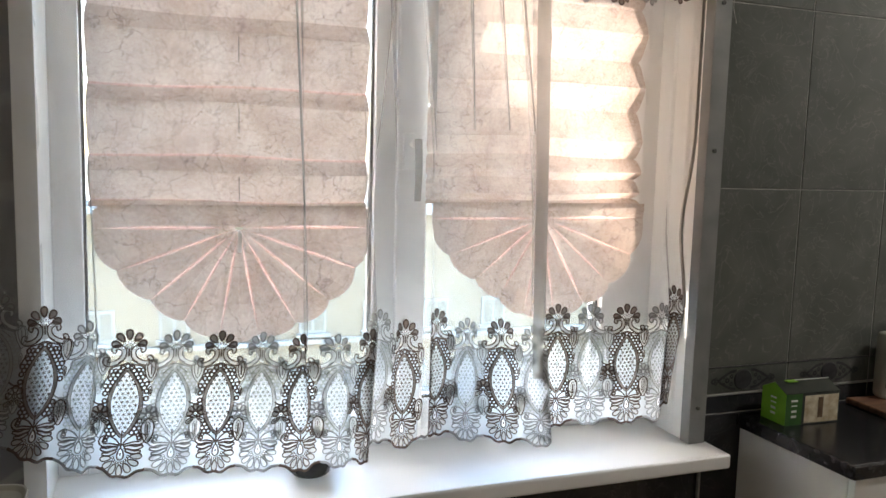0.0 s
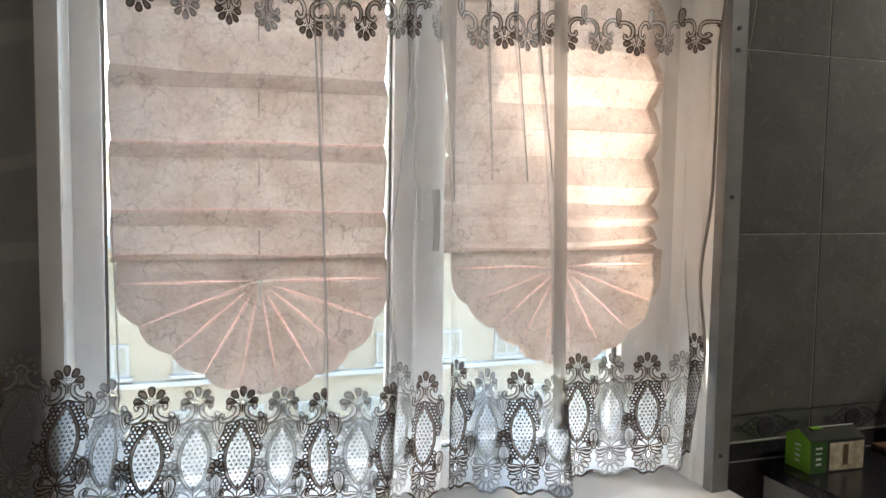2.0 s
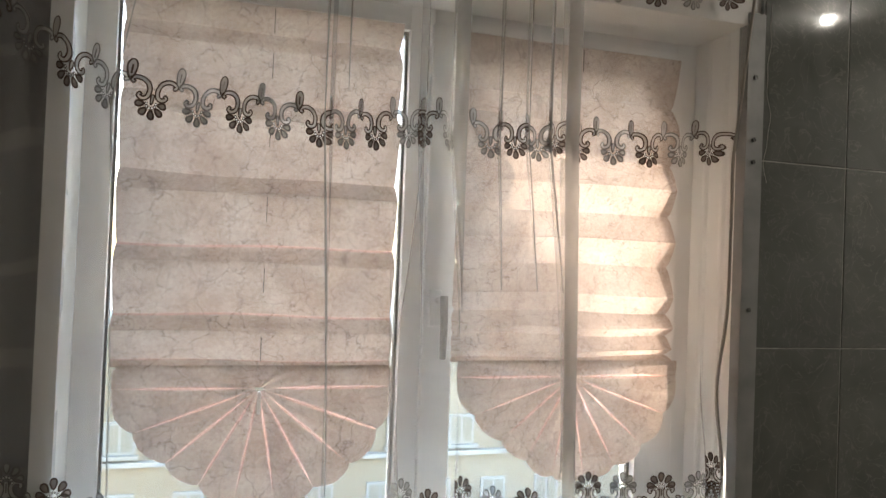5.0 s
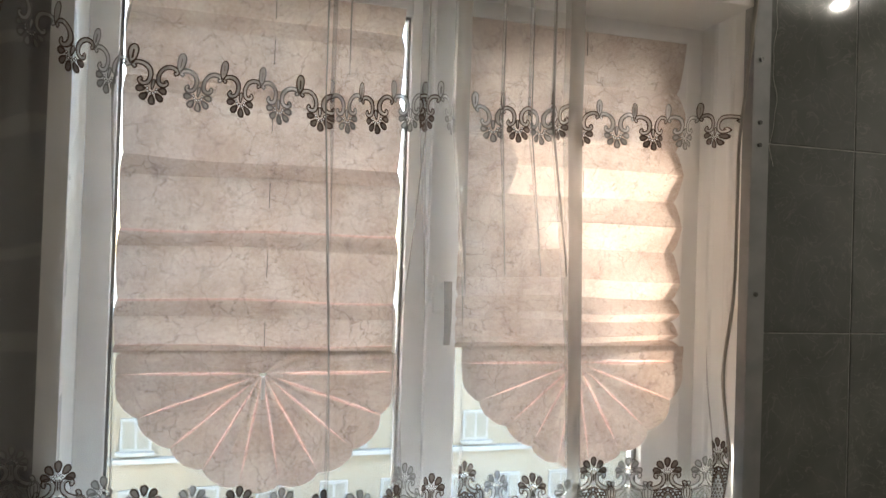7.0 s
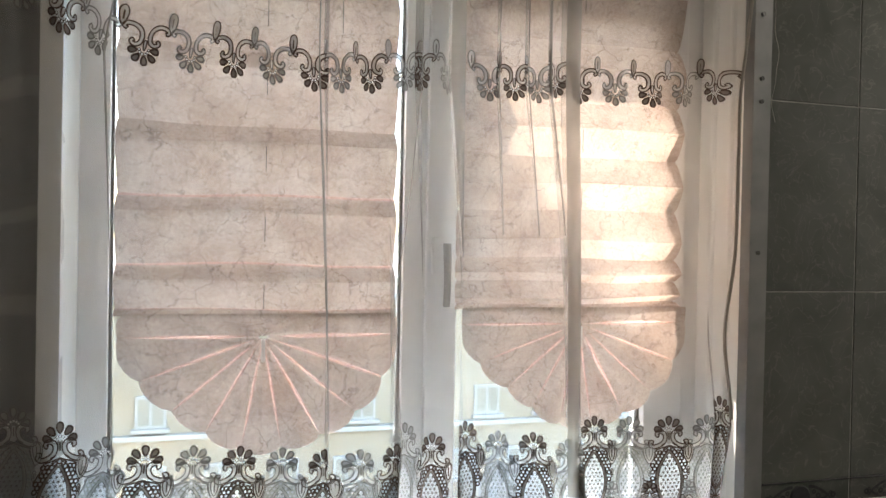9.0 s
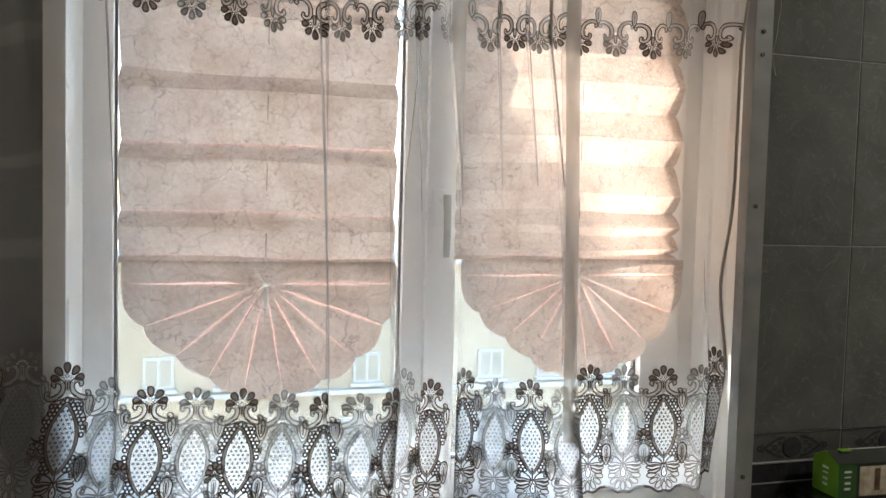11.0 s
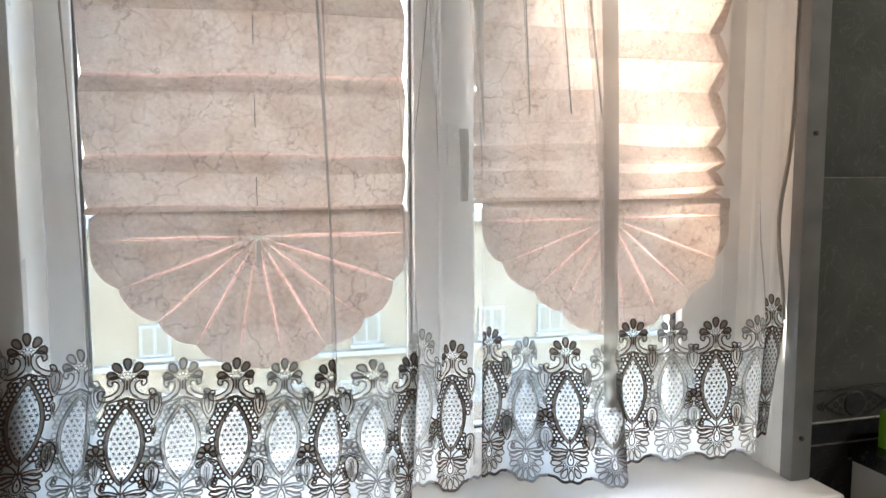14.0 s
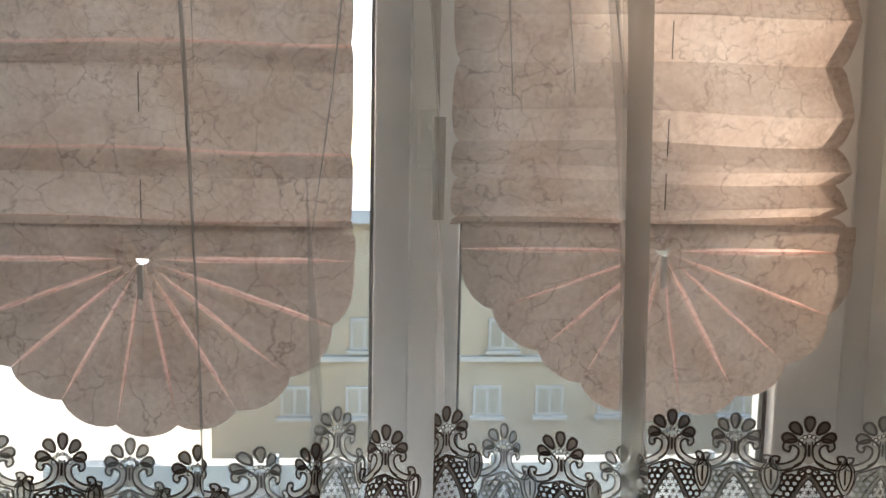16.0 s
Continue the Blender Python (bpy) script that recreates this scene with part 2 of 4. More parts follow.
def granite():
    m, n, l, p = material("black_granite_laminate")
    col, fac = noise_mix(m.node_tree, (0.012, 0.012, 0.014), (0.045, 0.045, 0.05), 70, 6, 0.5, 0.78)
    l.new(col, p.inputs["Base Color"])
    p.inputs["Roughness"].default_value = 0.25
    return m


GRANITE = granite()


def swirl_wallpaper():
    """Dark grey wallpaper with thin, curling pale lines."""
    m, n, l, p = material("dark_swirl_wallpaper")
    tc, w = n.new("ShaderNodeTexCoord"), n.new("ShaderNodeTexWave")
    w.wave_type, w.rings_direction = "RINGS", "Y"
    w.inputs["Scale"].default_value, w.inputs["Distortion"].default_value, w.inputs["Detail Scale"].default_value = 1.6, 5, 1.4
    l.new(tc.outputs["Object"], w.inputs["Vector"])
    r = n.new("ShaderNodeValToRGB")
    e = r.color_ramp.elements
    e[0].position, e[0].color = 0.93, (0.25, 0.255, 0.265, 1)
    e[1].position, e[1].color = 0.98, (0.36, 0.36, 0.36, 1)
    l.new(w.outputs["Fac"], r.inputs[0]), l.new(r.outputs[0], p.inputs["Base Color"])
    p.inputs["Roughness"].default_value = 0.7
    return m


WALLPAPER = swirl_wallpaper()


def clear_glass():
    m, n, l, p = material("window_glass")
    n.remove(p)
    g, t, mix = n.new("ShaderNodeBsdfGlossy"), n.new("ShaderNodeBsdfTransparent"), n.new("ShaderNodeMixShader")
    g.inputs["Roughness"].default_value = 0.02
    t.inputs[0].default_value = (0.93, 0.96, 0.95, 1)
    fr = n.new("ShaderNodeFresnel")
    fr.inputs["IOR"].default_value = 1.35
    l.new(fr.outputs[0], mix.inputs[0]), l.new(t.outputs[0], mix.inputs[1]), l.new(g.outputs[0], mix.inputs[2])
    l.new(mix.outputs[0], n["Material Output"].inputs["Surface"])
    return m


GLASS = clear_glass()


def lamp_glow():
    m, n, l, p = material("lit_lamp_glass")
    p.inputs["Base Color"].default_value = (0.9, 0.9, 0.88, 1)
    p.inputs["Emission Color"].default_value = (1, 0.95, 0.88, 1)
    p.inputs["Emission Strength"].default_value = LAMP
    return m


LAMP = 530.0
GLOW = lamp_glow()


# ---- mesh helpers ----
class Shape:
    """Collects vertices and faces of one mesh."""

    def __init__(self):
        self.v, self.f, self.m = [], [], []

    def face(self, pts, mat=0):
        k = len(self.v)
        self.v.extend(pts)
        self.f.append(tuple(range(k, k + len(pts))))
        self.m.append(mat)

    def grid(self, rows, mat=0, close=False):
        k, w = len(self.v), len(rows[0])
        for r in rows:
            self.v.extend(r)
        for i in range(len(rows) - 1):
            for j in range(w if close else w - 1):
                a, b = k + i * w + j, k + i * w + (j + 1) % w
                self.f.append((a, b, b + w, a + w))
                self.m.append(mat)


def mesh_of(name, s, mats, smooth=False):
    me = bpy.data.meshes.new(name)
    me.from_pydata([tuple(p) for p in s.v], [], s.f)
    for mt in mats:
        me.materials.append(mt)
    me.polygons.foreach_set("material_index", s.m)
    if smooth:
        me.polygons.foreach_set("use_smooth", [True] * len(s.f))
    me.update()
    return me


def box(x0, x1, y0, y1, z0, z1, bevel=0.0, seg=2):
    bm = bmesh.new()
    bmesh.ops.create_cube(bm, size=1, matrix=Matrix.Translation(((x0 + x1) / 2, (y0 + y1) / 2, (z0 + z1) / 2)) @ Matrix.Diagonal((x1 - x0, y1 - y0, z1 - z0, 1)))
    if bevel:
        bmesh.ops.bevel(bm, geom=bm.edges[:], offset=bevel, segments=seg, affect="EDGES", profile=0.6)
    return bm


def cyl(x, y, z, r, depth, axis="z", seg=24, r2=None, bevel=0.0):
    bm = bmesh.new()
    turn = {"z": Matrix(), "y": Matrix.Rotation(radians(90), 4, "X"), "x": Matrix.Rotation(radians(90), 4, "Y")}[axis]
    bmesh.ops.create_cone(bm, cap_ends=True, segments=seg, radius1=r, radius2=r if r2 is None else r2, depth=depth, matrix=Matrix.Translation((x, y, z)) @ turn)
    if bevel:
        bmesh.ops.bevel(bm, geom=[e for e in bm.edges if len(e.link_faces) == 2 and e.calc_face_angle() > 0.7], offset=bevel, segments=2, affect="EDGES")
    return bm


def lathe(profile, seg=32):
    s = Shape()
    s.grid([[(r * math.cos(a), r * math.sin(a), z) for a in (2 * math.pi * i / seg for i in range(seg))] for r, z in profile], close=True)
    return s


def thing(name, data=None, mat=None, label="", category="", group="", kind=""):
    if isinstance(data, bmesh.types.BMesh):
        me = bpy.data.meshes.new(name)
        data.to_mesh(me), data.free()
        data = me
    if data and mat:
        data.materials.append(mat)
    return tagged(new(name, data), label, category, group, kind)


def part(name, bm, mat, parent, label=""):
    ob = thing(name, bm, mat, label)
    ob.parent = parent
    return ob


# ---- room shell ----
WALL, OUT, SILL_Z, TOP = 1.66, 2.20, 0.803, 2.275
XL, XR = -0.205, 1.322
ROOM = (-1.7, 3.6, -2.3)


def shell():
    w0, w1, back = ROOM
    s = "structure"
    wall = thing("wall_north", None, None, "window wall, tiled beside the window", "wall", kind=s)
    part("wall_left_piece", box(w0 - 0.15, XL - 0.02, WALL + 0.012, OUT, -3.2, 2.85), WALLPAPER, wall, "dark grey papered wall with faint swirls")
    part("wall_right_piece", box(XR + 0.04, w1 + 0.15, WALL + 0.0028, OUT, -3.2, 2.85), GROUT, wall)
    part("wall_below", box(XL - 0.02, XR + 0.04, WALL + 0.012, OUT, -3.2, SILL_Z - 0.037), TILE_DARK, wall)
    part("wall_above", box(XL - 0.02, XR + 0.04, WALL + 0.012, OUT, TOP + 0.01, 2.85), PLASTER, wall)
    thing("wall_south", box(w0 - 0.15, w1 + 0.15, back - 0.15, back, 0, 2.85), PLASTER, "plain painted kitchen wall", "wall", kind=s)
    thing("wall_west", box(w0 - 0.15, w0, back, WALL + 0.012, 0, 2.85), PLASTER, "plain painted kitchen wall", "wall", kind=s)
    thing("wall_east", box(w1, w1 + 0.15, back, WALL + 0.012, 0, 2.85), PLASTER, "plain painted kitchen wall", "wall", kind=s)
    thing("floor", box(w0, w1, back, WALL + 0.012, -0.1, 0), FLOOR, "light wood kitchen floor", "floor", kind=s)
    thing("ceiling", box(w0 - 0.15, w1 + 0.15, back - 0.15, OUT, 2.85, 3.0), CEILING, "white painted ceiling", "ceiling", kind=s)


shell()


def reveals():
    """Lining of the window recess: side panels, head, corner strips with screws."""
    lin = thing("reveal_lining", None, None, "cream plastic panels lining the window recess", "trim", kind="structure")
    part("side_panel", box(XL - 0.02, XL, WALL + 0.002, 1.875, SILL_Z, TOP, 0.001), REVEAL, lin)
    right = Shape()
    rows = []
    for z in (SILL_Z, TOP):
        row = []
        for i in range(25):
            y = WALL + 0.002 + (1.875 - WALL) * i / 24
            row.append((XR - 0.004 * (i % 8 in (1, 2)), y, z))
        rows.append(row)
    right.grid(rows)
    right.grid([[(XR + 0.02, WALL + 0.002, z), (XR + 0.02, 1.875, z)] for z in (SILL_Z, TOP)])
    part("ribbed_side_panel", mesh_of("ribbed_side_panel", right, [REVEAL]), None, lin)
    part("head_panel", box(XL - 0.02, XR + 0.02, WALL + 0.002, 1.875, TOP, TOP + 0.02, 0.001), REVEAL, lin)
    for name, x0, x1, ex, mat in (("corner_strip", XR - 0.008, XR + 0.042, XR - 0.008, STRIP), ("corner_strip", XL - 0.036, XL + 0.004, XL, PVC)):
        bm = box(x0, x1, WALL - 0.006, WALL, SILL_Z, TOP + 0.03, 0.0012)
        st = part(name, bm, mat, lin, "grey angle strip along the recess edge")
        part("strip_return", box(ex, ex + 0.004, WALL, WALL + 0.03, SILL_Z, TOP, 0.0005), mat, st)
        if mat is STRIP:
            for z in (0.90, 1.32 + 0.25, 1.935, 1.99, 2.145):
                part("screw_head", cyl(XR + 0.014, WALL - 0.008, z, 0.0055, 0.006, "y", 14, bevel=0.001), SCREW, st)


reveals()


def window():
    """Two-light PVC window: a fixed pane and an opening sash with a handle."""
    y0, y1 = 1.875, 1.945
    w = thing("window_1", None, None, "white PVC window with a fixed pane and a closed opening sash", "window", kind="structure")
    fr = part("window_frame", box(XL, -0.143, y0, y1, SILL_Z, TOP, 0.003), PVC, w)
    part("frame_jamb", box(1.262, XR, y0, y1, SILL_Z, TOP, 0.003), PVC, fr)
    part("mullion", box(0.510, 0.572, y0, y1, SILL_Z, TOP, 0.003), PVC, fr)
    part("bottom_rail", box(-0.143, 0.510, y0 + 0.001, y1, SILL_Z, 0.872, 0.003), PVC, fr)
    part("bottom_rail", box(0.572, 1.262, y0 + 0.001, y1, SILL_Z, 0.845, 0.003), PVC, fr)
    part("top_rail", box(-0.143, 0.510, y0 + 0.001, y1, TOP - 0.06, TOP, 0.003), PVC, fr)
    part("top_rail", box(0.572, 1.262, y0 + 0.001, y1, TOP - 0.045, TOP, 0.003), PVC, fr)
    sash = part("sash", box(0.564, 0.642, y0 - 0.016, y1 - 0.01, 0.838, TOP - 0.038, 0.005), PVC, w)
    part("sash_stile", box(1.158, 1.270, y0 - 0.016, y1 - 0.01, 0.838, TOP - 0.038, 0.005), PVC, sash)
    part("sash_rail", box(0.642, 1.158, y0 - 0.015, y1 - 0.01, 0.838, 0.915, 0.005), PVC, sash)
    part("sash_rail", box(0.642, 1.158, y0 - 0.015, y1 - 0.01, TOP - 0.115, TOP - 0.038, 0.005), PVC, sash)
    for x0, x1, z0, z1, yy, own in ((-0.143, 0.510, 0.872, TOP - 0.06, y0 + 0.022, fr), (0.642, 1.158, 0.915, TOP - 0.115, y0 + 0.012, sash)):
        g = 0.006
        for a in ((x0, x0 + g, z0, z1), (x1 - g, x1, z0, z1), (x0 + g, x1 - g, z0, z0 + g), (x0 + g, x1 - g, z1 - g, z1)):
            part("gasket", box(a[0], a[1], yy - 0.004, yy + 0.012, a[2], a[3]), GASKET, own)
        pane = part("glass_pane", box(x0 + 0.003, x1 - 0.003, yy + 0.003, yy + 0.007, z0 + 0.003, z1 - 0.003), GLASS, own)
        pane.visible_shadow = False
    h = part("handle", box(0.575, 0.607, y0 - 0.028, y0 - 0.016, 1.502, 1.592, 0.005, 3), PVC, sash)
    s = Shape()
    n = 14
    rows = []
    for i in range(n + 1):
        t = i / n
        z = 1.578 - 0.150 * t
        y = y0 - 0.052 - 0.006 * math.sin(math.pi * t)
        hw = 0.0105 - 0.002 * t
        x = 0.604 + 0.001 * t
        rows.append([(x + hw * math.cos(a), y + 0.008 * math.sin(a), z) for a in (math.tau * k / 12 for k in range(12))])
    s.grid(rows, close=True)
    s.face(list(reversed(rows[0]))), s.face(rows[-1])
    part("lever", mesh_of("lever", s, [LEVER], True), None, h)
    part("lever_neck", cyl(0.600, y0 - 0.038, 1.566, 0.010, 0.03, "y", 18, bevel=0.002), PVC, h)


window()
thing("window_sill", box(XL - 0.06, 1.378, 1.562, 1.90, SILL_Z - 0.038, SILL_Z, 0.009, 3), SILL,
      "broad white laminate window sill with a rounded front edge", "window sill", kind="structure")


# ---- blinds ----
def blind(x0, x1, cx, folds, cz, depth, yi, scallop, pinch, label):
    """Pleated paper blind hung from the head, gathered to a fan at the bottom.
    folds: heights, from the top, alternating inner and outer folds."""
    b = thing("pleated_blind", None, None, label, "blind", "paper blinds")
    s, rows = Shape(), []
    zs = []
    for i, z in enumerate(folds[:-1]):
        for k in range(8):
            t = k / 8
            zs.append((z + (folds[i + 1] - z) * t, (t if i % 2 == 0 else 1 - t), i, (i % 2 + t) / 2))
    zs.append((folds[-1], (len(folds) - 1) % 2, len(folds), 0))
    n = 48
    for z, d, i, ph in zs:
        row = []
        for k in range(n + 1):
            u = k / n
            side = (u - 0.5) * 2
            edge = max(0, abs(side) - 0.8) / 0.2
            sag = 0.0035 * math.sin(3.0 * u + (i // 2) * 1.7) + 0.002 * math.sin(9 * u + (i // 2))
            # paper edge rounds out between the cord-held folds
            x = x0 + (x1 - x0) * u - side * edge * scallop * (1 - abs(math.cos(math.pi * ph)) ** 0.5)
            y = yi + depth * d + 0.004 * noise.noise((u * 5, z * 9, x0))
            row.append((x, y, z + sag * (1 if 0 < i < len(folds) else 0)))
        rows.append(row)
    s.grid(rows)
    # fold rows in crease colour stand in for light caught along the folds
    if scallop < 0.01:
        for j, (z, d, i, ph) in enumerate(zs[:-1]):
            if i >= 7 and i % 2 == 1 and abs(d - 1) < 1e-6:
                s.m[j * n:(j + 1) * n] = [1] * n
    part("pleated_paper", mesh_of("pleated_paper", s, [PAPER, CREASE], False), None, b)
    # grey strips behind each fold, added for the darker band under it
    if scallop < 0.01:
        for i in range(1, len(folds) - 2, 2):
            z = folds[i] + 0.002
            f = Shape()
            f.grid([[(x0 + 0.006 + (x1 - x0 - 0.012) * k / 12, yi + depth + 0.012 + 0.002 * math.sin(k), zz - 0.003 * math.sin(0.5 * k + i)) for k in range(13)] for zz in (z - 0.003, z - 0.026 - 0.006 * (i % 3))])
            part("fold_shade", mesh_of("fold_shade", f, [DIM_SHEET]), None, b)
    # fan
    half, dz = (x1 - x0) / 2, folds[-1] - cz
    pleats = 9

    def reach(th):
        c, sn = math.cos(th), math.sin(th)
        rad = 1 / math.sqrt((c / half) ** 2 + (sn / 0.262) ** 2)
        if sn > 0:
            rad = min(rad, (dz + 0.004) / max(sn, 1e-3))
        ph = (th - math.pi) / math.pi * pleats
        scal = abs(math.sin(math.pi * ph)) ** 0.6
        if c < 0 and sn < 0:
            rad *= 1 - pinch * math.sin(2 * th) ** 2
        if math.pi * 1.05 < th % math.tau < math.pi * 1.45:
            rad *= 1 - 0.06 * math.sin((th % math.tau - math.pi * 1.05) / 0.4)
        return rad * (1 - 0.05 * (1 - scal) * min(1, max(0, 0.1 - sn) * 2.2))

    def fan_y(th, r):
        ph = (th - math.pi) / math.pi * pleats
        zig = 1 - abs(((ph + 0.5) % 1) * 2 - 1)
        c, sn = math.cos(th), math.sin(th)
        return yi - 0.006 + 0.005 * min(1, r / 0.12) * zig * (1 if sn < 0.12 else 0) + 0.004 * noise.noise((3 * c, 3 * sn, x0 + r * 4))

    wide = [0.0034 + 0.0016 * noise.noise((j * 3.7, x0 * 9, 1.0)) for j in range(2 * pleats + 1)]
    ends = [0.74 + 0.25 * noise.noise((j * 2.3, x0 * 5, 7.0)) for j in range(2 * pleats + 1)]

    def slit(j, w):
        """Half the angle of the bright crease between two pleats at w of the way out."""
        j %= 2 * pleats
        if pleats < j:
            return 0.0004
        prof = min(1, max(0.05, (w - 0.08) / 0.16)) * (1 if w < ends[j] else max(0.03, 1 - (w - ends[j]) / 0.25))
        return min(0.07, max(0.0007, wide[j]) * prof / max(0.012, 0.27 * (0.03 + 0.97 * w)))

    f = Shape()
    for i in range(2 * pleats):
        t0, t1 = math.pi + math.pi * i / pleats, math.pi + math.pi * (i + 1) / pleats
        rows, groove = [], []
        for ri in range(19):
            w = ri / 18
            out = lambda th: (cx + reach(th) * (0.03 + 0.97 * w) * math.cos(th), fan_y(th, reach(th) * (0.03 + 0.97 * w)), cz + reach(th) * (0.03 + 0.97 * w) * math.sin(th))
            a0, a1 = t0 + slit(i, w), t1 - slit(i + 1, w)
            rows.append([out(a0 + (a1 - a0) * k / 8) for k in range(9)])
            g = out(t0)
            groove.append([out(t0 - slit(i, w)), (g[0], g[1] + 0.003 * min(1, w * 4), g[2]), out(a0)])
        f.grid(rows)
        # groove faces carry the glow between pleats as their own colour
        f.grid(groove, 1 if i <= pleats else 0)
    part("fan", mesh_of("fan", f, [PAPER, CREASE], False), None, b, "gathered paper fan with a scalloped edge")
    # folded-back flaps behind the fan, added to dim it, with slits of light between them
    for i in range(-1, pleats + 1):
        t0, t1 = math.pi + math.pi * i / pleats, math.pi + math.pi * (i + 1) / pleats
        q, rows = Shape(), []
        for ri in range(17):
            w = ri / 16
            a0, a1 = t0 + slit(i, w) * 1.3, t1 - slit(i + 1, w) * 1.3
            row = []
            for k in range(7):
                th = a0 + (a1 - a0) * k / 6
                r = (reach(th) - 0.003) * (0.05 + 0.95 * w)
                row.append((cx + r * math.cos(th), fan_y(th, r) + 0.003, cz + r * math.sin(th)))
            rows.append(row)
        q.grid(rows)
        part("fan_shade_flap", mesh_of("fan_shade_flap", q, [DIM_SHEET]), None, b)
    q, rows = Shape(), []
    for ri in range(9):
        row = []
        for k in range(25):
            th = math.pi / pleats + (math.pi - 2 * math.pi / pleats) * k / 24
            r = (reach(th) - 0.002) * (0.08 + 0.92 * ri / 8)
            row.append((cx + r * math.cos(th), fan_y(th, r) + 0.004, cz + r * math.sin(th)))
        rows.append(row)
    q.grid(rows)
    part("fan_shade_flap", mesh_of("fan_shade_flap", q, [DIM_SHEET]), None, b)
    part("clip", box(cx - 0.004, cx + 0.004, yi - 0.020, yi - 0.012, cz - 0.055, cz - 0.006, 0.001), PVC, b, "small white gathering clip")
    part("head_rail", box(x0, x1, yi - 0.004, yi + 0.032, folds[0], folds[0] + 0.016, 0.002), PVC, b)
    for i in range(0, len(folds) - 1, 2):
        if folds[i] - folds[i + 1] > 0.02:
            part("cord", cyl(cx, yi - 0.008, folds[i] - 0.035, 0.0009, 0.055, "z", 8), GASKET, b)
    return b


LEFT_FOLDS = (2.21, 2.15, 2.11, 1.998, 1.958, 1.832, 1.792, 1.677, 1.637, 1.523, 1.488, 1.425, 1.412)
RIGHT_FOLDS = (2.21, 2.08, 2.02, 1.935, 1.87, 1.80, 1.73, 1.665, 1.59, 1.545, 1.51, 1.49, 1.452, 1.436, 1.424)
blind(-0.128, 0.480, 0.182, LEFT_FOLDS, 1.366, 0.022, 1.818, 0.004, 0.04, "pink-beige crackle-patterned pleated paper blind gathered into a fan")
blind(0.622, 1.230, 0.940, RIGHT_FOLDS, 1.387, 0.022, 1.810, 0.013, 0.07, "sunlit pink-beige pleated paper blind gathered into a fan")

# ---- curtain ----
# k counts lace repeats along the cloth; the columns are k, x at the hem, at the border's flowers and at the swag, and the depth of the fold
PITCH, HANG, RISE = 0.087, 1.638, 1.03
KNOTS = np.array([(-3.6, -0.520, -0.470, -0.500, 0), (-2, -0.398, -0.352, -0.370, 0), (-1, -0.318, -0.272, -0.287, 0.004), (0, -0.237, -0.194, -0.208, 0), (1, -0.152, -0.116, -0.141, 0.002)]
                 + [(1.15, -0.139, -0.102, -0.127, -0.006), (1.3, -0.130, -0.106, -0.128, 0.004), (1.45, -0.118, -0.094, -0.110, 0.002), (2, -0.072, -0.044, -0.059, -0.002), (3, 0.026, 0.043, 0.025, 0.004)]
                 + [(4, 0.113, 0.132, 0.105, 0), (5, 0.200, 0.214, 0.178, 0.004), (6, 0.290, 0.297, 0.261, -0.002), (6.12, 0.300, 0.305, 0.272, -0.008), (6.3, 0.317, 0.295, 0.296, 0.004)]
                 + [(6.45, 0.330, 0.309, 0.280, 0.006), (7, 0.379, 0.373, 0.316, 0), (8, 0.430, 0.444, 0.372, -0.012), (8.15, 0.440, 0.455, 0.385, -0.014), (8.55, 0.418, 0.432, 0.420, 0.010)]
                 + [(9, 0.457, 0.469, 0.455, 0.018), (9.6, 0.497, 0.506, 0.492, 0.010), (9.85, 0.513, 0.519, 0.472, 0.022), (10, 0.525, 0.531, 0.487, 0.020), (10.55, 0.566, 0.573, 0.524, 0.020)]
                 + [(11.1, 0.610, 0.612, 0.562, 0.060), (11.77, 0.592, 0.593, 0.594, 0.036), (12.1, 0.621, 0.619, 0.556, 0.046), (12.4, 0.645, 0.643, 0.602, 0.050), (13, 0.692, 0.690, 0.652, 0.044)]
                 + [(13.2, 0.707, 0.702, 0.669, 0.034), (13.35, 0.719, 0.708, 0.660, 0.036), (13.5, 0.733, 0.720, 0.668, 0.030), (14, 0.775, 0.757, 0.694, 0.012), (14.4, 0.810, 0.788, 0.728, 0.006)]
                 + [(14.55, 0.824, 0.800, 0.720, 0.008), (14.7, 0.838, 0.812, 0.729, 0.004), (15, 0.869, 0.834, 0.744, 0), (15.35, 0.893, 0.868, 0.778, -0.014), (15.7, 0.865, 0.842, 0.768, -0.004)]
                 + [(16.1, 0.845, 0.834, 0.796, 0.004), (16.6, 0.882, 0.866, 0.844, 0), (17.1, 0.842, 0.832, 0.806, 0.010), (17.7, 0.886, 0.880, 0.834, 0.012), (18, 0.909, 0.907, 0.851, 0.006)]
                 + [(19, 0.994, 0.986, 0.929, -0.010), (20, 1.094, 1.078, 1.013, -0.018), (21, 1.187, 1.182, 1.101, -0.018), (21.4, 1.203, 1.216, 1.136, -0.010), (21.8, 1.188, 1.204, 1.160, -0.022)]
                 + [(22.2, 1.206, 1.232, 1.196, -0.026), (22.45, 1.202, 1.247, 1.246, -0.020), (24, 1.202, 1.247, 1.246, -0.020)])
HEMS = np.array([(-3.6, 1.03), (-1, 0.965), (0, 0.934), (1, 0.902), (2, 0.884), (3, 0.876), (5, 0.864), (6, 0.856), (7, 0.851), (8, 0.862), (9, 0.898), (10, 0.871), (11, 0.888), (12, 0.889), (13, 0.864)]
                + [(14, 0.866), (15, 0.849), (16, 0.862), (17, 0.880), (18, 0.895), (20, 0.894), (21, 0.892), (22, 0.935)])
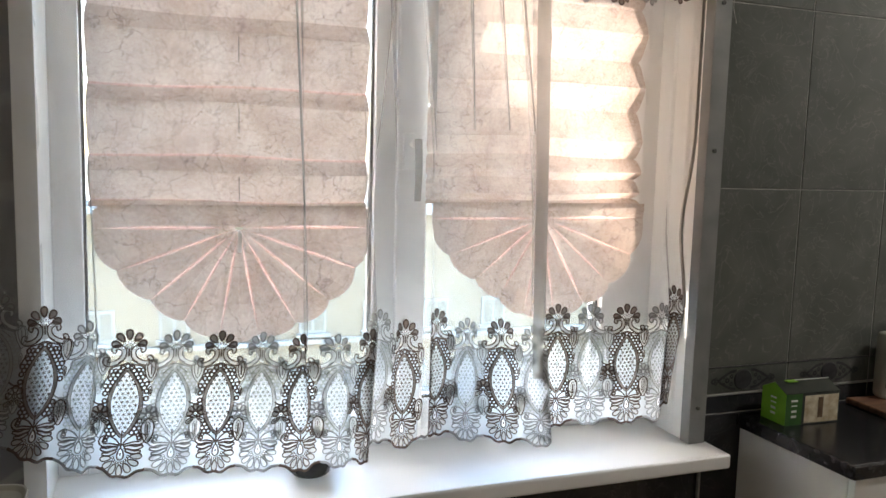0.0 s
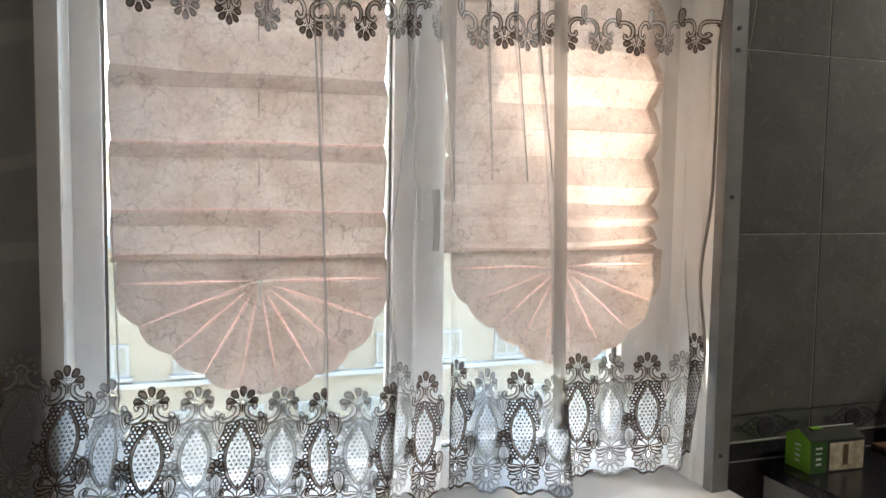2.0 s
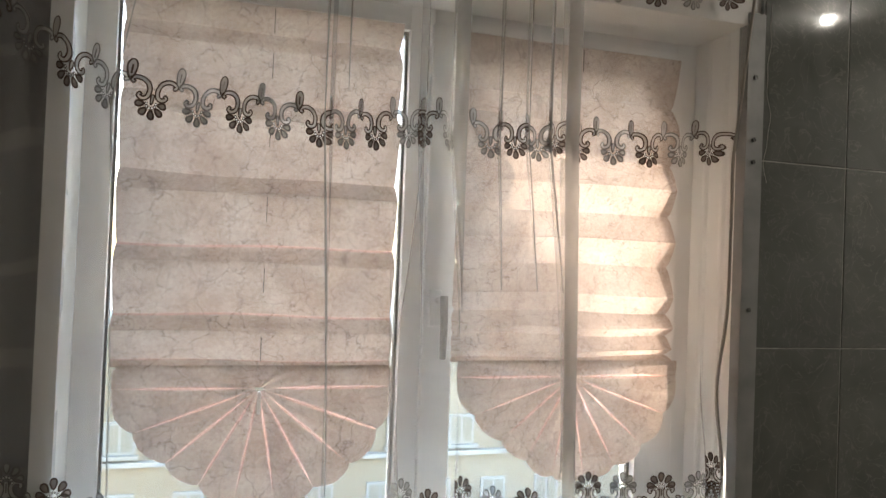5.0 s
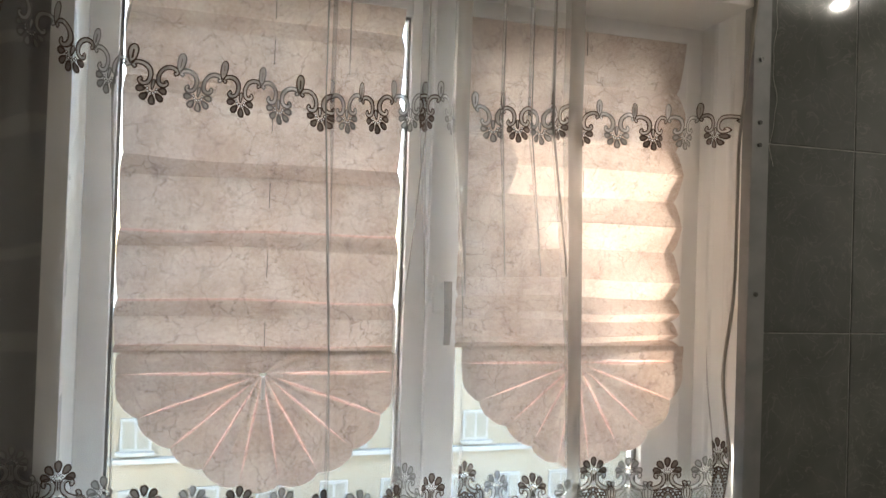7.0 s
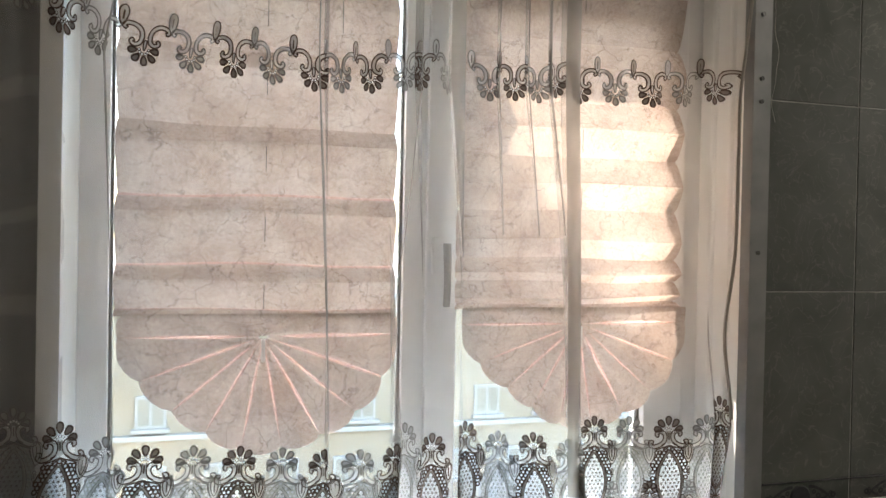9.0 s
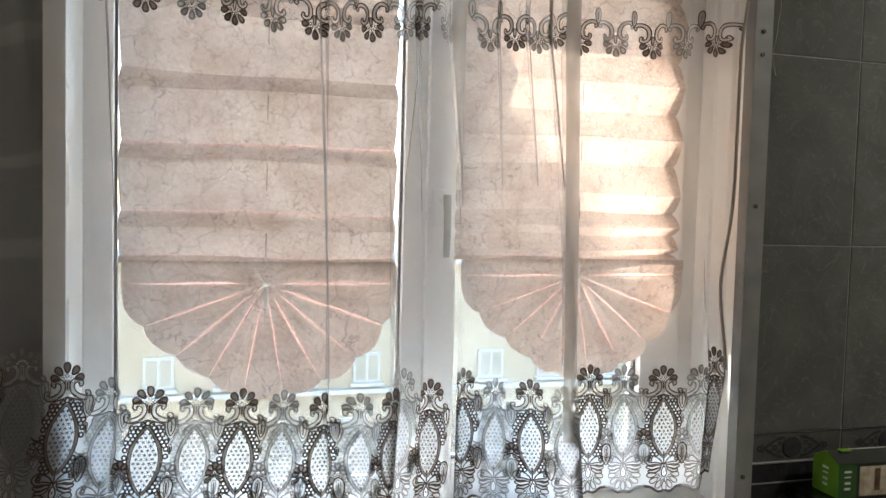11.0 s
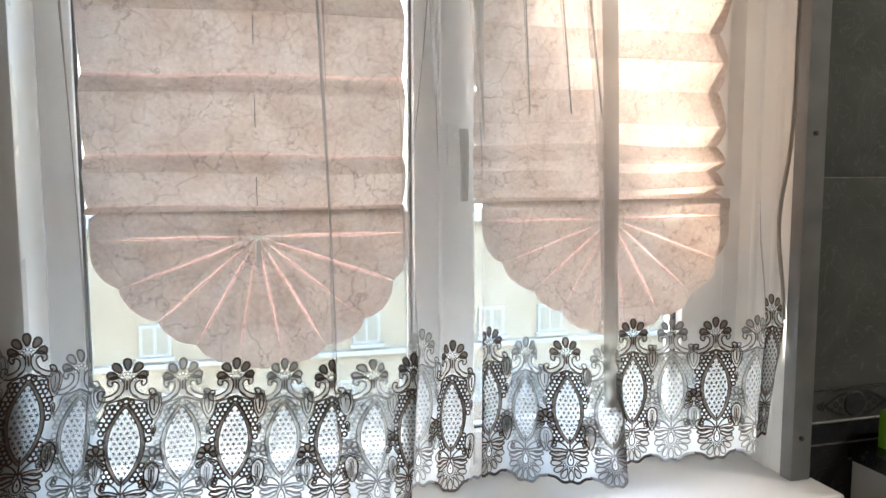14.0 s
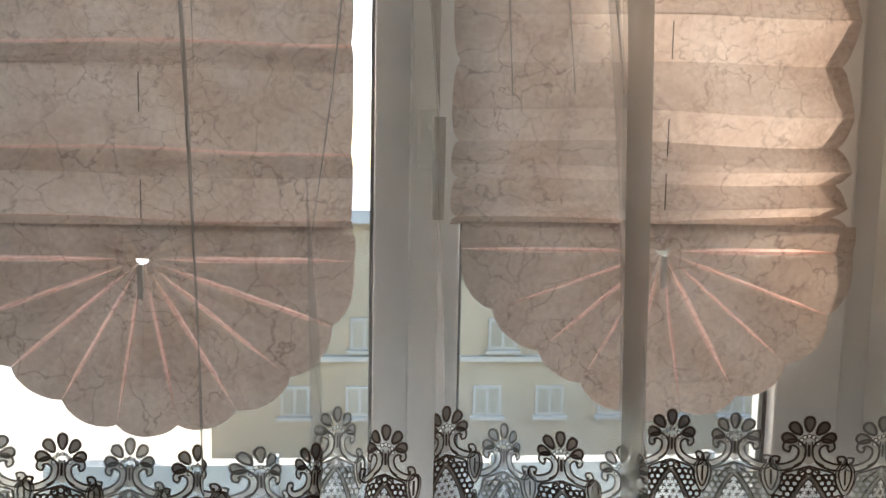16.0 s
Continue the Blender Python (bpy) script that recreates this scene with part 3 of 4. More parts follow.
SWAG = np.array([(-3.5, 2.25), (-2, 2.085), (-1, 2.025), (0, 1.982), (1, 1.951), (2, 1.935), (4, 1.925), (6, 1.911), (8, 1.912), (9, 1.928), (11, 1.934), (13, 1.925), (15, 1.920), (16, 1.934), (18, 1.926), (20, 1.924), (22, 1.942)])
K0, K1 = -3.6, 22.45
SMEAR = np.linspace(-0.05, 0.05, 7)
FINE = np.linspace(K0 - 1, K1 + 1, 6001)
PLAN = [np.mean([np.interp(FINE + d, KNOTS[:, 0], KNOTS[:, c]) for d in SMEAR], axis=0).tolist() for c in (1, 2, 3, 4)]


def hang(k, z):
    """Where the cloth at k pitches along its width and height z hangs."""
    q = (k - K0 + 1) / (K1 - K0 + 2) * 6000
    i = min(5999, max(0, int(q)))
    q -= i
    low, mid, high, deep = (p[i] * (1 - q) + p[i + 1] * q for p in PLAN)
    if z < 1.165:
        t = max(-0.2, (z - 0.885) / 0.28)
        x = low + (mid - low) * t
    else:
        t = min(1.0, (z - 1.165) / 0.765)
        x = mid + (high - mid) * t ** 1.3
    up = z - 1.2
    y = HANG + deep + 0.004 * math.sin(2.1 * k + 1.3 * up) + 0.0015 * math.sin(5.3 * k - 2 * up)
    # soft pleats gather towards the rod
    y += 0.006 * math.sin(7.4 * k + 0.6) * min(1, max(0, (z - 1.35) * 1.4))
    if k < 6:
        x += 0.17 * max(0, z - 1.93) * min(1, (6 - k) / 3)
    if k > 19:
        x += 0.12 * max(0, z - 1.93) * (k - 19) / 3.4
    if k > 21:
        x -= 0.026 * min(1, (k - 21) / 1.2) * math.exp(-((z - 1.38) / 0.13) ** 2)
    # slanting creases of the gathered side
    for xa, slope, size in ((-0.118, -0.125, 0.014), (-0.155, -0.075, 0.009), (-0.215, -0.02, 0.007)):
        d = x - (xa + slope * (z - 1.3))
        if abs(d) < 0.05 and z > 1.1:
            y -= size * math.exp(-(d / 0.012) ** 2) * min(1, (z - 1.1) * 4)
    return x, y


def hem(k):
    lobe = abs(math.sin(math.pi * (k + 0.5)))
    return float(np.interp(k, HEMS[:, 0], HEMS[:, 1])) + 0.016 * (1 - lobe) + 0.0022 * math.cos(2 * math.pi * k * 3)


def on_cloth(u, v, k, base, lift=0.0015, lean=0.0):
    """A point of an embroidery motif: u along the width and v up, in metres from the motif's foot."""
    kk = k + u / PITCH
    z = base + RISE * v + lean * u
    x, y = hang(kk, z)
    return (x, y - lift, z)


def smooth(pts, n=5):
    """A rounded curve through the given points."""
    p = np.array([pts[0], *pts, pts[-1]], float)
    out = []
    for i in range(1, len(p) - 2):
        for t in np.linspace(0, 1, n, endpoint=False):
            a, b, c, d = p[i - 1:i + 3]
            out.append(0.5 * (2 * b + (c - a) * t + (2 * a - 5 * b + 4 * c - d) * t * t + (3 * b - a - 3 * c + d) * t ** 3))
    return np.array(out + [p[-2]])


def normals(p):
    tan = np.gradient(p, axis=0)
    if np.allclose(p[0], p[-1]) and len(p) > 3:
        tan[0] = tan[-1] = p[1] - p[-2]
    tan /= np.linalg.norm(tan, axis=1)[:, None] + 1e-9
    return np.stack([-tan[:, 1], tan[:, 0]], 1)


EDGE, FILL, SATIN, BEAD, NET = 0, 1, 2, 3, 4


class Stitch:
    """Embroidery on a flat pattern: corded outlines, filled areas, satin bands and open beads."""

    def __init__(self):
        self.strokes, self.fills = [], []

    def line(self, pts, w=0.0026, mat=EDGE, lift=0.0022):
        self.strokes.append((np.array(pts, float), w * (1.25 if mat == EDGE else 1.3 if mat == NET else 1), mat, lift))

    def mirror(self, pts, w=0.0026, mat=EDGE, lift=0.0022):
        p = np.array(pts, float)
        self.line(p, w, mat, lift)
        self.line(p * (-1, 1), w, mat, lift)

    def band(self, pts, width, w=0.0022, taper=0.55):
        """A corded scroll: a pale satin band between two dark outlines, on both sides of the middle."""
        p = smooth(pts)
        t = np.linspace(0, 1, len(p))
        half = (width / 2 * (taper + (1 - taper) * np.sin(np.pi * t) ** 0.7))[:, None]
        n = normals(p)
        ring = np.concatenate([p + n * half, (p - n * half)[::-1], (p + n * half)[:1]])
        for s in (1, -1):
            self.line(ring * (s, 1), w)
            self.line(p * (s, 1), width * 0.8, FILL, 0.0008)

    def petal(self, c, angle, length, width, w=0.0022, fill=FILL, slit=0.0):
        a, t = radians(angle), np.linspace(0, 2 * np.pi, 15)
        l = (1 - np.cos(t)) / 2 * length
        s = np.sin(t) * width / 2 * (0.6 + 0.6 * l / length)
        p = np.stack([c[0] + l * math.cos(a) - s * math.sin(a), c[1] + l * math.sin(a) + s * math.cos(a)], 1)
        self.line(p, w)
        self.fills.append((p[:-1], fill))
        if slit:
            d = np.array((math.cos(a), math.sin(a)))
            q = np.array(c) + d * length * 0.5
            self.line([q - d * slit / 2, q - d * slit / 4, q + d * slit / 4, q + d * slit / 2], 0.0028)

    def ring(self, c, r, w):
        t = np.linspace(0, 2 * np.pi, 9)
        self.line(np.stack([c[0] + r * np.cos(t), c[1] + r * np.sin(t)], 1), w, NET, 0.0020)

    def bead(self, c, r=0.0036, w=0.0026):
        t = np.linspace(0, 2 * np.pi, 9)
        p = np.stack([c[0] + r * np.cos(t), c[1] + r * np.sin(t)], 1)
        self.line(p, w)
        self.fills.append((p[:-1], BEAD))

    def star(self, c, r):
        for a in (90, 30, 150):
            d = np.array((r * math.cos(radians(a)), r * math.sin(radians(a))))
            self.line([np.array(c) - d, np.array(c) + d], 0.0008)
        self.fills.append((np.array([(c[0] + 0.0010 * math.cos(b), c[1] + 0.0010 * math.sin(b)) for b in (0, 1.05, 2.1, 3.14, 4.19, 5.24)]), EDGE))

    def shape(self, k, base, lean=0.0):
        s = Shape()
        for p, wide, mat, lift in self.strokes:
            nor = normals(p) * wide / 2
            rows = [[on_cloth(q[0], q[1], k, base, up, lean) for q, up in ((m + o, lift * 0.5), (m, lift), (m - o, lift * 0.5))] for m, o in zip(p, nor)]
            s.grid(rows, mat)
        for p, mat in self.fills:
            s.face([on_cloth(a, b, k, base, (0.0024, 0.0015, 0.0008, 0.0012)[mat], lean) for a, b in p], mat)
        return s


OVAL_LOW, OVAL_HIGH, OVAL_HALF = 0.082, 0.212, 0.0275


def oval_at(v):
    f = min(1.0, max(0.0, (v - OVAL_LOW) / (OVAL_HIGH - OVAL_LOW)))
    return OVAL_HALF * math.sin(math.pi * f) ** 0.8


def scroll_foot(u):
    """Lower line of the scrolls and of the leaf between two repeats."""
    a, h = abs(u), PITCH / 2
    return 0.2265 - 0.010 * min(1, a / 0.030) - 0.034 * max(0, (a - 0.030) / (h - 0.030)) ** 0.6


def border_pattern():
    """One repeat of the broad lace border: flower, scrolls, lattice oval and foot rosette."""
    st, h = Stitch(), PITCH / 2
    # crown flower with a bow of beads
    for a, l in ((14, 0.0175), (50, 0.0185), (90, 0.0195), (130, 0.0185), (166, 0.0175)):
        c, sn = math.cos(radians(a)), math.sin(radians(a))
        st.petal((0.0150 * c, 0.2565 + 0.0150 * sn), a, l, 0.0130, 0.0026, SATIN)
    for a in range(0, 181, 30):
        st.bead((0.0105 * math.cos(radians(a)), 0.2555 + 0.0105 * math.sin(radians(a))), 0.0026, 0.0007)
    st.line([(0, 0.239), (0, 0.245), (0, 0.250), (0, 0.255)], 0.0034)
    st.mirror(smooth([(0.0035, 0.259), (0.0045, 0.246), (0.0075, 0.234), (0.018, 0.2265)]), 0.0014)
    st.fills.append((np.array([(-0.004, 0.258), (-0.0045, 0.246), (-0.008, 0.233), (0, 0.2285), (0.008, 0.233), (0.0045, 0.246), (0.004, 0.258)]), FILL))
    # C scrolls
    st.band([(0.0225, 0.2475), (0.0268, 0.2500), (0.0245, 0.2555), (0.0170, 0.2570), (0.0095, 0.2515), (0.0085, 0.2420), (0.0135, 0.2325), (0.0235, 0.2262), (0.0345, 0.2235), (0.0410, 0.2275), (0.0400, 0.2340), (0.0345, 0.2335)], 0.0086, 0.0022, 0.75)
    us = np.linspace(0, h - 0.001, 14)
    st.mirror([(u, scroll_foot(u)) for u in us], 0.0022)
    # leaf between repeats
    st.petal((h, 0.1860), 90, 0.043, 0.0245, 0.0014), st.petal((h, 0.1925), 90, 0.035, 0.0160, 0.0026, BEAD, slit=0.020)
    st.petal((h, 0.157), 90, 0.019, 0.0065, 0.0018, slit=0.011)
    # oval frame of satin stitch
    oval = lambda f, g=0.0: np.stack([(OVAL_HALF + g) * np.sin(np.pi * f) ** 0.8, OVAL_LOW - g + (OVAL_HIGH - OVAL_LOW + 2 * g) * f], 1)
    f = np.linspace(0, 1, 26)
    st.mirror(oval(f, 0.001), 0.0068, SATIN, 0.0020)
    st.mirror(oval(f, -0.0022), 0.0012), st.mirror(oval(np.linspace(0.02, 0.98, 24), 0.0046), 0.0016)
    # netting round the oval, with open eyelets
    row, v = 0, 0.088
    while v < 0.222:
        for i in range(-6, 7):
            x = (i + 0.5 * (row % 2)) * 0.0082
            a = abs(x)
            leaf = abs(a - h) < 0.0120 and 0.183 < v
            slit = abs(a - h) < 0.0055 and 0.150 < v < 0.18
            flower = abs(a - h) < 0.0165 and 0.111 < v < 0.150
            drop = abs(a - h) < 0.0115 and v < 0.114
            if oval_at(v) + 0.0070 < a < h + 0.001 and v < scroll_foot(x) - 0.0045 and not (leaf or flower or drop or slit):
                st.ring((x, v), 0.0044, 0.0027)
        row, v = row + 1, v + 0.0072
    st.ring((0, 0.2200), 0.0043, 0.0024), st.mirror(smooth([(0.0065, 0.2195), (0.0150, 0.2135), (0.0230, 0.2060)]), 0.0018)
    # lattice of stars in the oval
    row, v = 0, OVAL_LOW + 0.010
    while v < OVAL_HIGH - 0.006:
        for i in range(-4, 5):
            x = (i + 0.5 * (row % 2)) * 0.0097
            if abs(x) < oval_at(v) - 0.0045:
                st.star((x, v), 0.0043)
        row, v = row + 1, v + 0.0083
    # small side flower with an eye
    for a in (-4, 42, 90, 138, 184):
        st.petal((-h + 0.0045 * math.cos(radians(a)), 0.1285 + 0.0045 * math.sin(radians(a))), a, 0.0130, 0.0118, 0.0026, SATIN)
    st.bead((-h, 0.1265), 0.0042, 0.0022), st.bead((-h, 0.1262), 0.0008, 0.0018)
    st.line([(-h - 0.020, 0.1225), (-h - 0.008, 0.1210), (-h + 0.008, 0.1210), (-h + 0.020, 0.1225)], 0.0016)
    for a in (212, 328):
        st.petal((-h + 0.003 * math.cos(radians(a)), 0.1185), a, 0.0180, 0.0085, 0.0024, slit=0.010)
    st.line(smooth([(-h - 0.015, 0.1535), (-h - 0.006, 0.1475), (-h + 0.006, 0.1475), (-h + 0.015, 0.1535)]), 0.0026)
    # lower drop leaf
    st.petal((h, 0.0640), 90, 0.048, 0.0240, 0.0028), st.petal((h, 0.0740), 90, 0.032, 0.0095, 0.0014, BEAD, slit=0.022)
    # butterfly scrolls
    st.band([(0.0270, 0.0735), (0.0310, 0.0775), (0.0275, 0.0825), (0.0350, 0.0800), (0.0385, 0.0730), (0.0320, 0.0660), (0.0200, 0.0665), (0.0050, 0.0640)], 0.0070, 0.0024)
    st.mirror(smooth([(0.0010, 0.0640), (0.0080, 0.0745), (0.0165, 0.0810), (0.0250, 0.0840)]), 0.0024)
    st.band([(0.0065, 0.0600), (0.0150, 0.0592), (0.0260, 0.0560), (0.0375, 0.0590)], 0.0072, 0.0024)
    st.band([(0.0085, 0.0545), (0.0150, 0.0515), (0.0230, 0.0480), (0.0340, 0.0485)], 0.0066, 0.0024)
    st.line([(0, 0.060), (0, 0.070), (0, 0.082), (0, 0.094)], 0.0024)
    # foot rosette
    st.petal((0, 0.0590), 270, 0.0230, 0.0125, 0.0024, BEAD), st.line([(0, 0.045), (0, 0.0475), (0, 0.050)], 0.0022)
    for a in range(190, 351, 20):
        st.bead((0.0135 * math.cos(radians(a)), 0.0435 + 0.0135 * math.sin(radians(a))), 0.0021, 0.0014)
    for a, l in ((188, 0.020), (215, 0.0205), (243, 0.021), (270, 0.0215), (297, 0.021), (325, 0.0205), (352, 0.020)):
        c, sn = math.cos(radians(a)), math.sin(radians(a))
        st.petal((0.0172 * c, 0.0435 + 0.0172 * sn), a, l, 0.0108, 0.0024)
    return st


def swag_pattern():
    """One repeat of the narrow swag border: hanging flower, two scrolls, a leaf."""
    st, h = Stitch(), PITCH / 2
    for a, l in ((186, 0.0150), (228, 0.0160), (270, 0.0170), (312, 0.0160), (354, 0.0150)):
        c, sn = math.cos(radians(a)), math.sin(radians(a))
        st.petal((0.0125 * c, 0.0125 * sn), a, l, 0.0115, 0.0026, SATIN)
    for a in range(182, 359, 35):
        st.bead((0.0088 * math.cos(radians(a)), 0.0088 * math.sin(radians(a))), 0.0023, 0.0012)
    st.petal((0, -0.002), 90, 0.019, 0.0060, 0.0022)
    st.band([(0.0215, 0.0175), (0.0250, 0.0125), (0.0185, 0.0080), (0.0100, 0.0120), (0.0075, 0.0245), (0.0120, 0.0365), (0.0225, 0.0435), (0.0345, 0.0435), (0.0400, 0.0380), (0.0350, 0.0335)], 0.0076, 0.0021, 0.75)
    st.petal((-h, 0.0370), 90, 0.0370, 0.0160, 0.0024), st.line([(-h, 0.047), (-h, 0.053), (-h, 0.059), (-h, 0.064)], 0.0026)
    return st


def lace_ground(k, base):
    """The dense net on which one repeat of the border is worked."""
    g, h = Shape(), PITCH / 2
    us = np.linspace(-h, h, 19)
    lows = [(hem(k + u / PITCH) - base) / RISE + 0.001 for u in us]
    g.grid([[on_cloth(u, lo + (scroll_foot(u) - lo) * t, k, base, 0.0004) for u, lo in zip(us, lows)] for t in np.linspace(0, 1, 13)])
    return g


def curtain():
    c = thing("sheer_curtain", None, None, "white sheer voile curtain with brown and grey lace border", "curtain")
    s, rows = Shape(), []
    nk = 900
    for t in np.linspace(0, 1, 70):
        row = []
        for i in range(nk + 1):
            k = K0 + (K1 - K0) * i / nk
            lo = hem(k)
            z = lo + (2.848 - lo) * t
            x, y = hang(k, z)
            row.append((x, y, z))
        rows.append(row)
    # inner pleat layers between these repeats are omitted low down, where they stack dark
    cut = [int((k - K0) / (K1 - K0) * nk) for k in (15.75, 17.45)]
    low = 11
    s.grid([r[:cut[0]] for r in rows[:low + 1]]), s.grid([r[cut[1]:] for r in rows[:low + 1]]), s.grid(rows[low:])
    part("voile", mesh_of("voile", s, [SHEER], True), None, c)
    border, swag = border_pattern(), swag_pattern()
    for k in range(-3, 23):
        dark = k % 2 == 0
        mats = [THREAD_DARK, FILL_DARK, SATIN_DARK, BEAD_WHITE, THREAD_DARK] if dark else [THREAD_PALE, FILL_PALE, SATIN_PALE, BEAD_WHITE, SATIN_PALE]
        lab = "brown embroidered lace motif" if dark else "pale grey embroidered lace motif"
        base = float(np.interp(k, HEMS[:, 0], HEMS[:, 1]))
        if k not in (11, 16, 17):
            part("lace_motif", mesh_of("lace_motif", border.shape(k, base), mats), None, c, lab)
        if k not in (11, 16, 17):
            part("lace_ground", mesh_of("lace_ground", lace_ground(k, base), [LACE]), None, c, "fine white lace netting")
        zc, right, left = (float(np.interp(k + d, SWAG[:, 0], SWAG[:, 1])) for d in (0, 0.5, -0.5))
        lean = (right - left) / PITCH
        if k not in (12, 17):
            part("swag_motif", mesh_of("swag_motif", swag.shape(k, zc, lean), mats), None, c, lab)
        if zc < 2.1:
            part("swag_motif", mesh_of("swag_motif", swag.shape(k, zc + 0.372, lean), mats), None, c, lab)
        # hem cord of this repeat
        st = Stitch()
        us = np.linspace(-PITCH / 2, PITCH / 2, 25)
        st.line([(u, (hem(k + u / PITCH) - base) / RISE + 0.0015) for u in us], 0.0048)
        part("hem_cord", mesh_of("hem_cord", st.shape(k, base), mats), None, c)
    # bunched folds: grey strips, the darkness of several backlit layers put into their colour
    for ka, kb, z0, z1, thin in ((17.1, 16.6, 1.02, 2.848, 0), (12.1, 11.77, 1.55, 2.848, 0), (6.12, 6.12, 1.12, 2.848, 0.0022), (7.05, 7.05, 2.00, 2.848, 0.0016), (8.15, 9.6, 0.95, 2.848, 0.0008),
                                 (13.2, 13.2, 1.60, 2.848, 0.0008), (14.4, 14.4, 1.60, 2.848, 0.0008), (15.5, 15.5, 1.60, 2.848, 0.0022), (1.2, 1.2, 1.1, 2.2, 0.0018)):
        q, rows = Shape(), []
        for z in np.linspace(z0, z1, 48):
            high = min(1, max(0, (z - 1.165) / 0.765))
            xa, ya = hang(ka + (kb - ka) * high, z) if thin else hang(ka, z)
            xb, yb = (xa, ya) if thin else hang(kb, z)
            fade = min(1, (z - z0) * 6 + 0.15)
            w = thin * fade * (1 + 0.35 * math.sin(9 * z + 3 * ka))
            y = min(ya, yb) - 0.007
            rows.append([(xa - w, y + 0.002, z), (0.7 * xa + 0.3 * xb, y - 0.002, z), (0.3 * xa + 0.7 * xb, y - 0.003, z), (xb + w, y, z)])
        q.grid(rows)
        part("shaded_fold", mesh_of("shaded_fold", q, [DARK_FOLD], True), None, c, "bunched voile fold, its darkness put into the grey colour")
    e, rows = Shape(), []
    for z in np.linspace(1.18, 2.848, 60):
        x, y = hang(K1, z)
        w = 0.0014 + 0.0050 * max(0, min(1, (z - 1.32) / 0.35)) + 0.0008 * math.sin(23 * z)
        rows.append([(x - w, y - 0.006, z), (x, y - 0.009, z), (x + w * 0.7, y - 0.002, z), (x, y + 0.004, z)])
    e.grid(rows, close=True)
    part("side_hem", mesh_of("side_hem", e, [HEM], True), None, c, "rolled grey side hem")
    for xa, za, zb, sway, lean in ((0.795, 1.86, 1.72, 0.003, 0.010), (1.345, 2.32, 1.88, 0.005, 0.0)):
        q, rows = Shape(), []
        for i in range(41):
            z = za + (zb - za) * i / 40
            x = xa - lean * i / 40 + sway * math.sin(i * 0.31) + 0.4 * sway * math.sin(i * 0.83)
            y = HANG - 0.022 + 0.003 * math.sin(i * 0.4)
            rows.append([(x + 0.0007 * math.cos(a), y + 0.0007 * math.sin(a), z) for a in (math.tau * j / 6 for j in range(6))])
        q.grid(rows, close=True)
        part("loose_thread", mesh_of("loose_thread", q, [THREAD_LOOSE], True), None, c)
    return c


curtain()


# ---- things on and beside the sill ----
def sill_dish():
    s = lathe([(0.0001, 0.0), (0.030, 0.0), (0.034, 0.004), (0.038, 0.018), (0.046, 0.034), (0.050, 0.040), (0.047, 0.040), (0.042, 0.034), (0.034, 0.016), (0.0001, 0.010)])
    d = thing("small_bowl", mesh_of("small_bowl", s, [DISH], True), None, "small dark glazed bowl on the window sill", "bowl")
    d.matrix_world = pose(0.335, 1.752, SILL_Z) @ Matrix.Diagonal((1.35, 1.35, 1.35, 1))


sill_dish()


def worktop_corner():
    x0, x1, y0 = 1.464, 3.09, 1.272
    body = thing("base_cabinet", None, None, "white kitchen base cabinet under the dark worktop", "cabinet")
    zc = 0.838
    part("side_panel", box(x0 + 0.018, x0 + 0.036, y0 + 0.03, WALL - 0.004, 0.0, zc, 0.001), CABINET, body)
    part("back_panel", box(x0 + 0.036, x1, WALL - 0.02, WALL - 0.006, 0.08, zc, 0.001), CABINET, body)
    part("plinth", box(x0 + 0.036, x1, y0 + 0.07, y0 + 0.085, 0, 0.1, 0.001), CABINET, body)
    for i in range(3):
        a = x0 + 0.018 + i * 0.535
        d = part("drawer_front", box(a, a + 0.531, y0 + 0.008, y0 + 0.027, 0.665, zc - 0.004, 0.002), CABINET, body)
        for dx in (-0.05, 0.05):
            part("handle_foot", cyl(a + 0.2 + dx, y0 - 0.004, 0.755, 0.005, 0.026, "y", 14), CHROME, d)
        part("drawer_handle", cyl(a + 0.2, y0 - 0.017, 0.755, 0.0065, 0.13, "x", 16, bevel=0.002), CHROME, d, "chrome bar handle")
        part("cabinet_door", box(a, a + 0.531, y0 + 0.008, y0 + 0.027, 0.11, 0.66, 0.002), CABINET, body)
    w = thing("worktop", None, None, "black speckled stone-look worktop", "worktop")
    part("slab", box(x0 + 0.0012, x1, y0 + 0.004, WALL - 0.006, zc + 0.001, zc + 0.036, 0.004, 3), GRANITE, w)
    part("front_edge", box(x0 + 0.0012, x1, y0 - 0.003, y0 + 0.0035, zc + 0.002, zc + 0.0345, 0.003, 3), GRANITE, w)
    part("end_band", box(x0, x0 + 0.001, y0 + 0.006, WALL - 0.008, zc + 0.003, zc + 0.033), GRANITE, w)
    return zc + 0.036


TOPZ = worktop_corner()


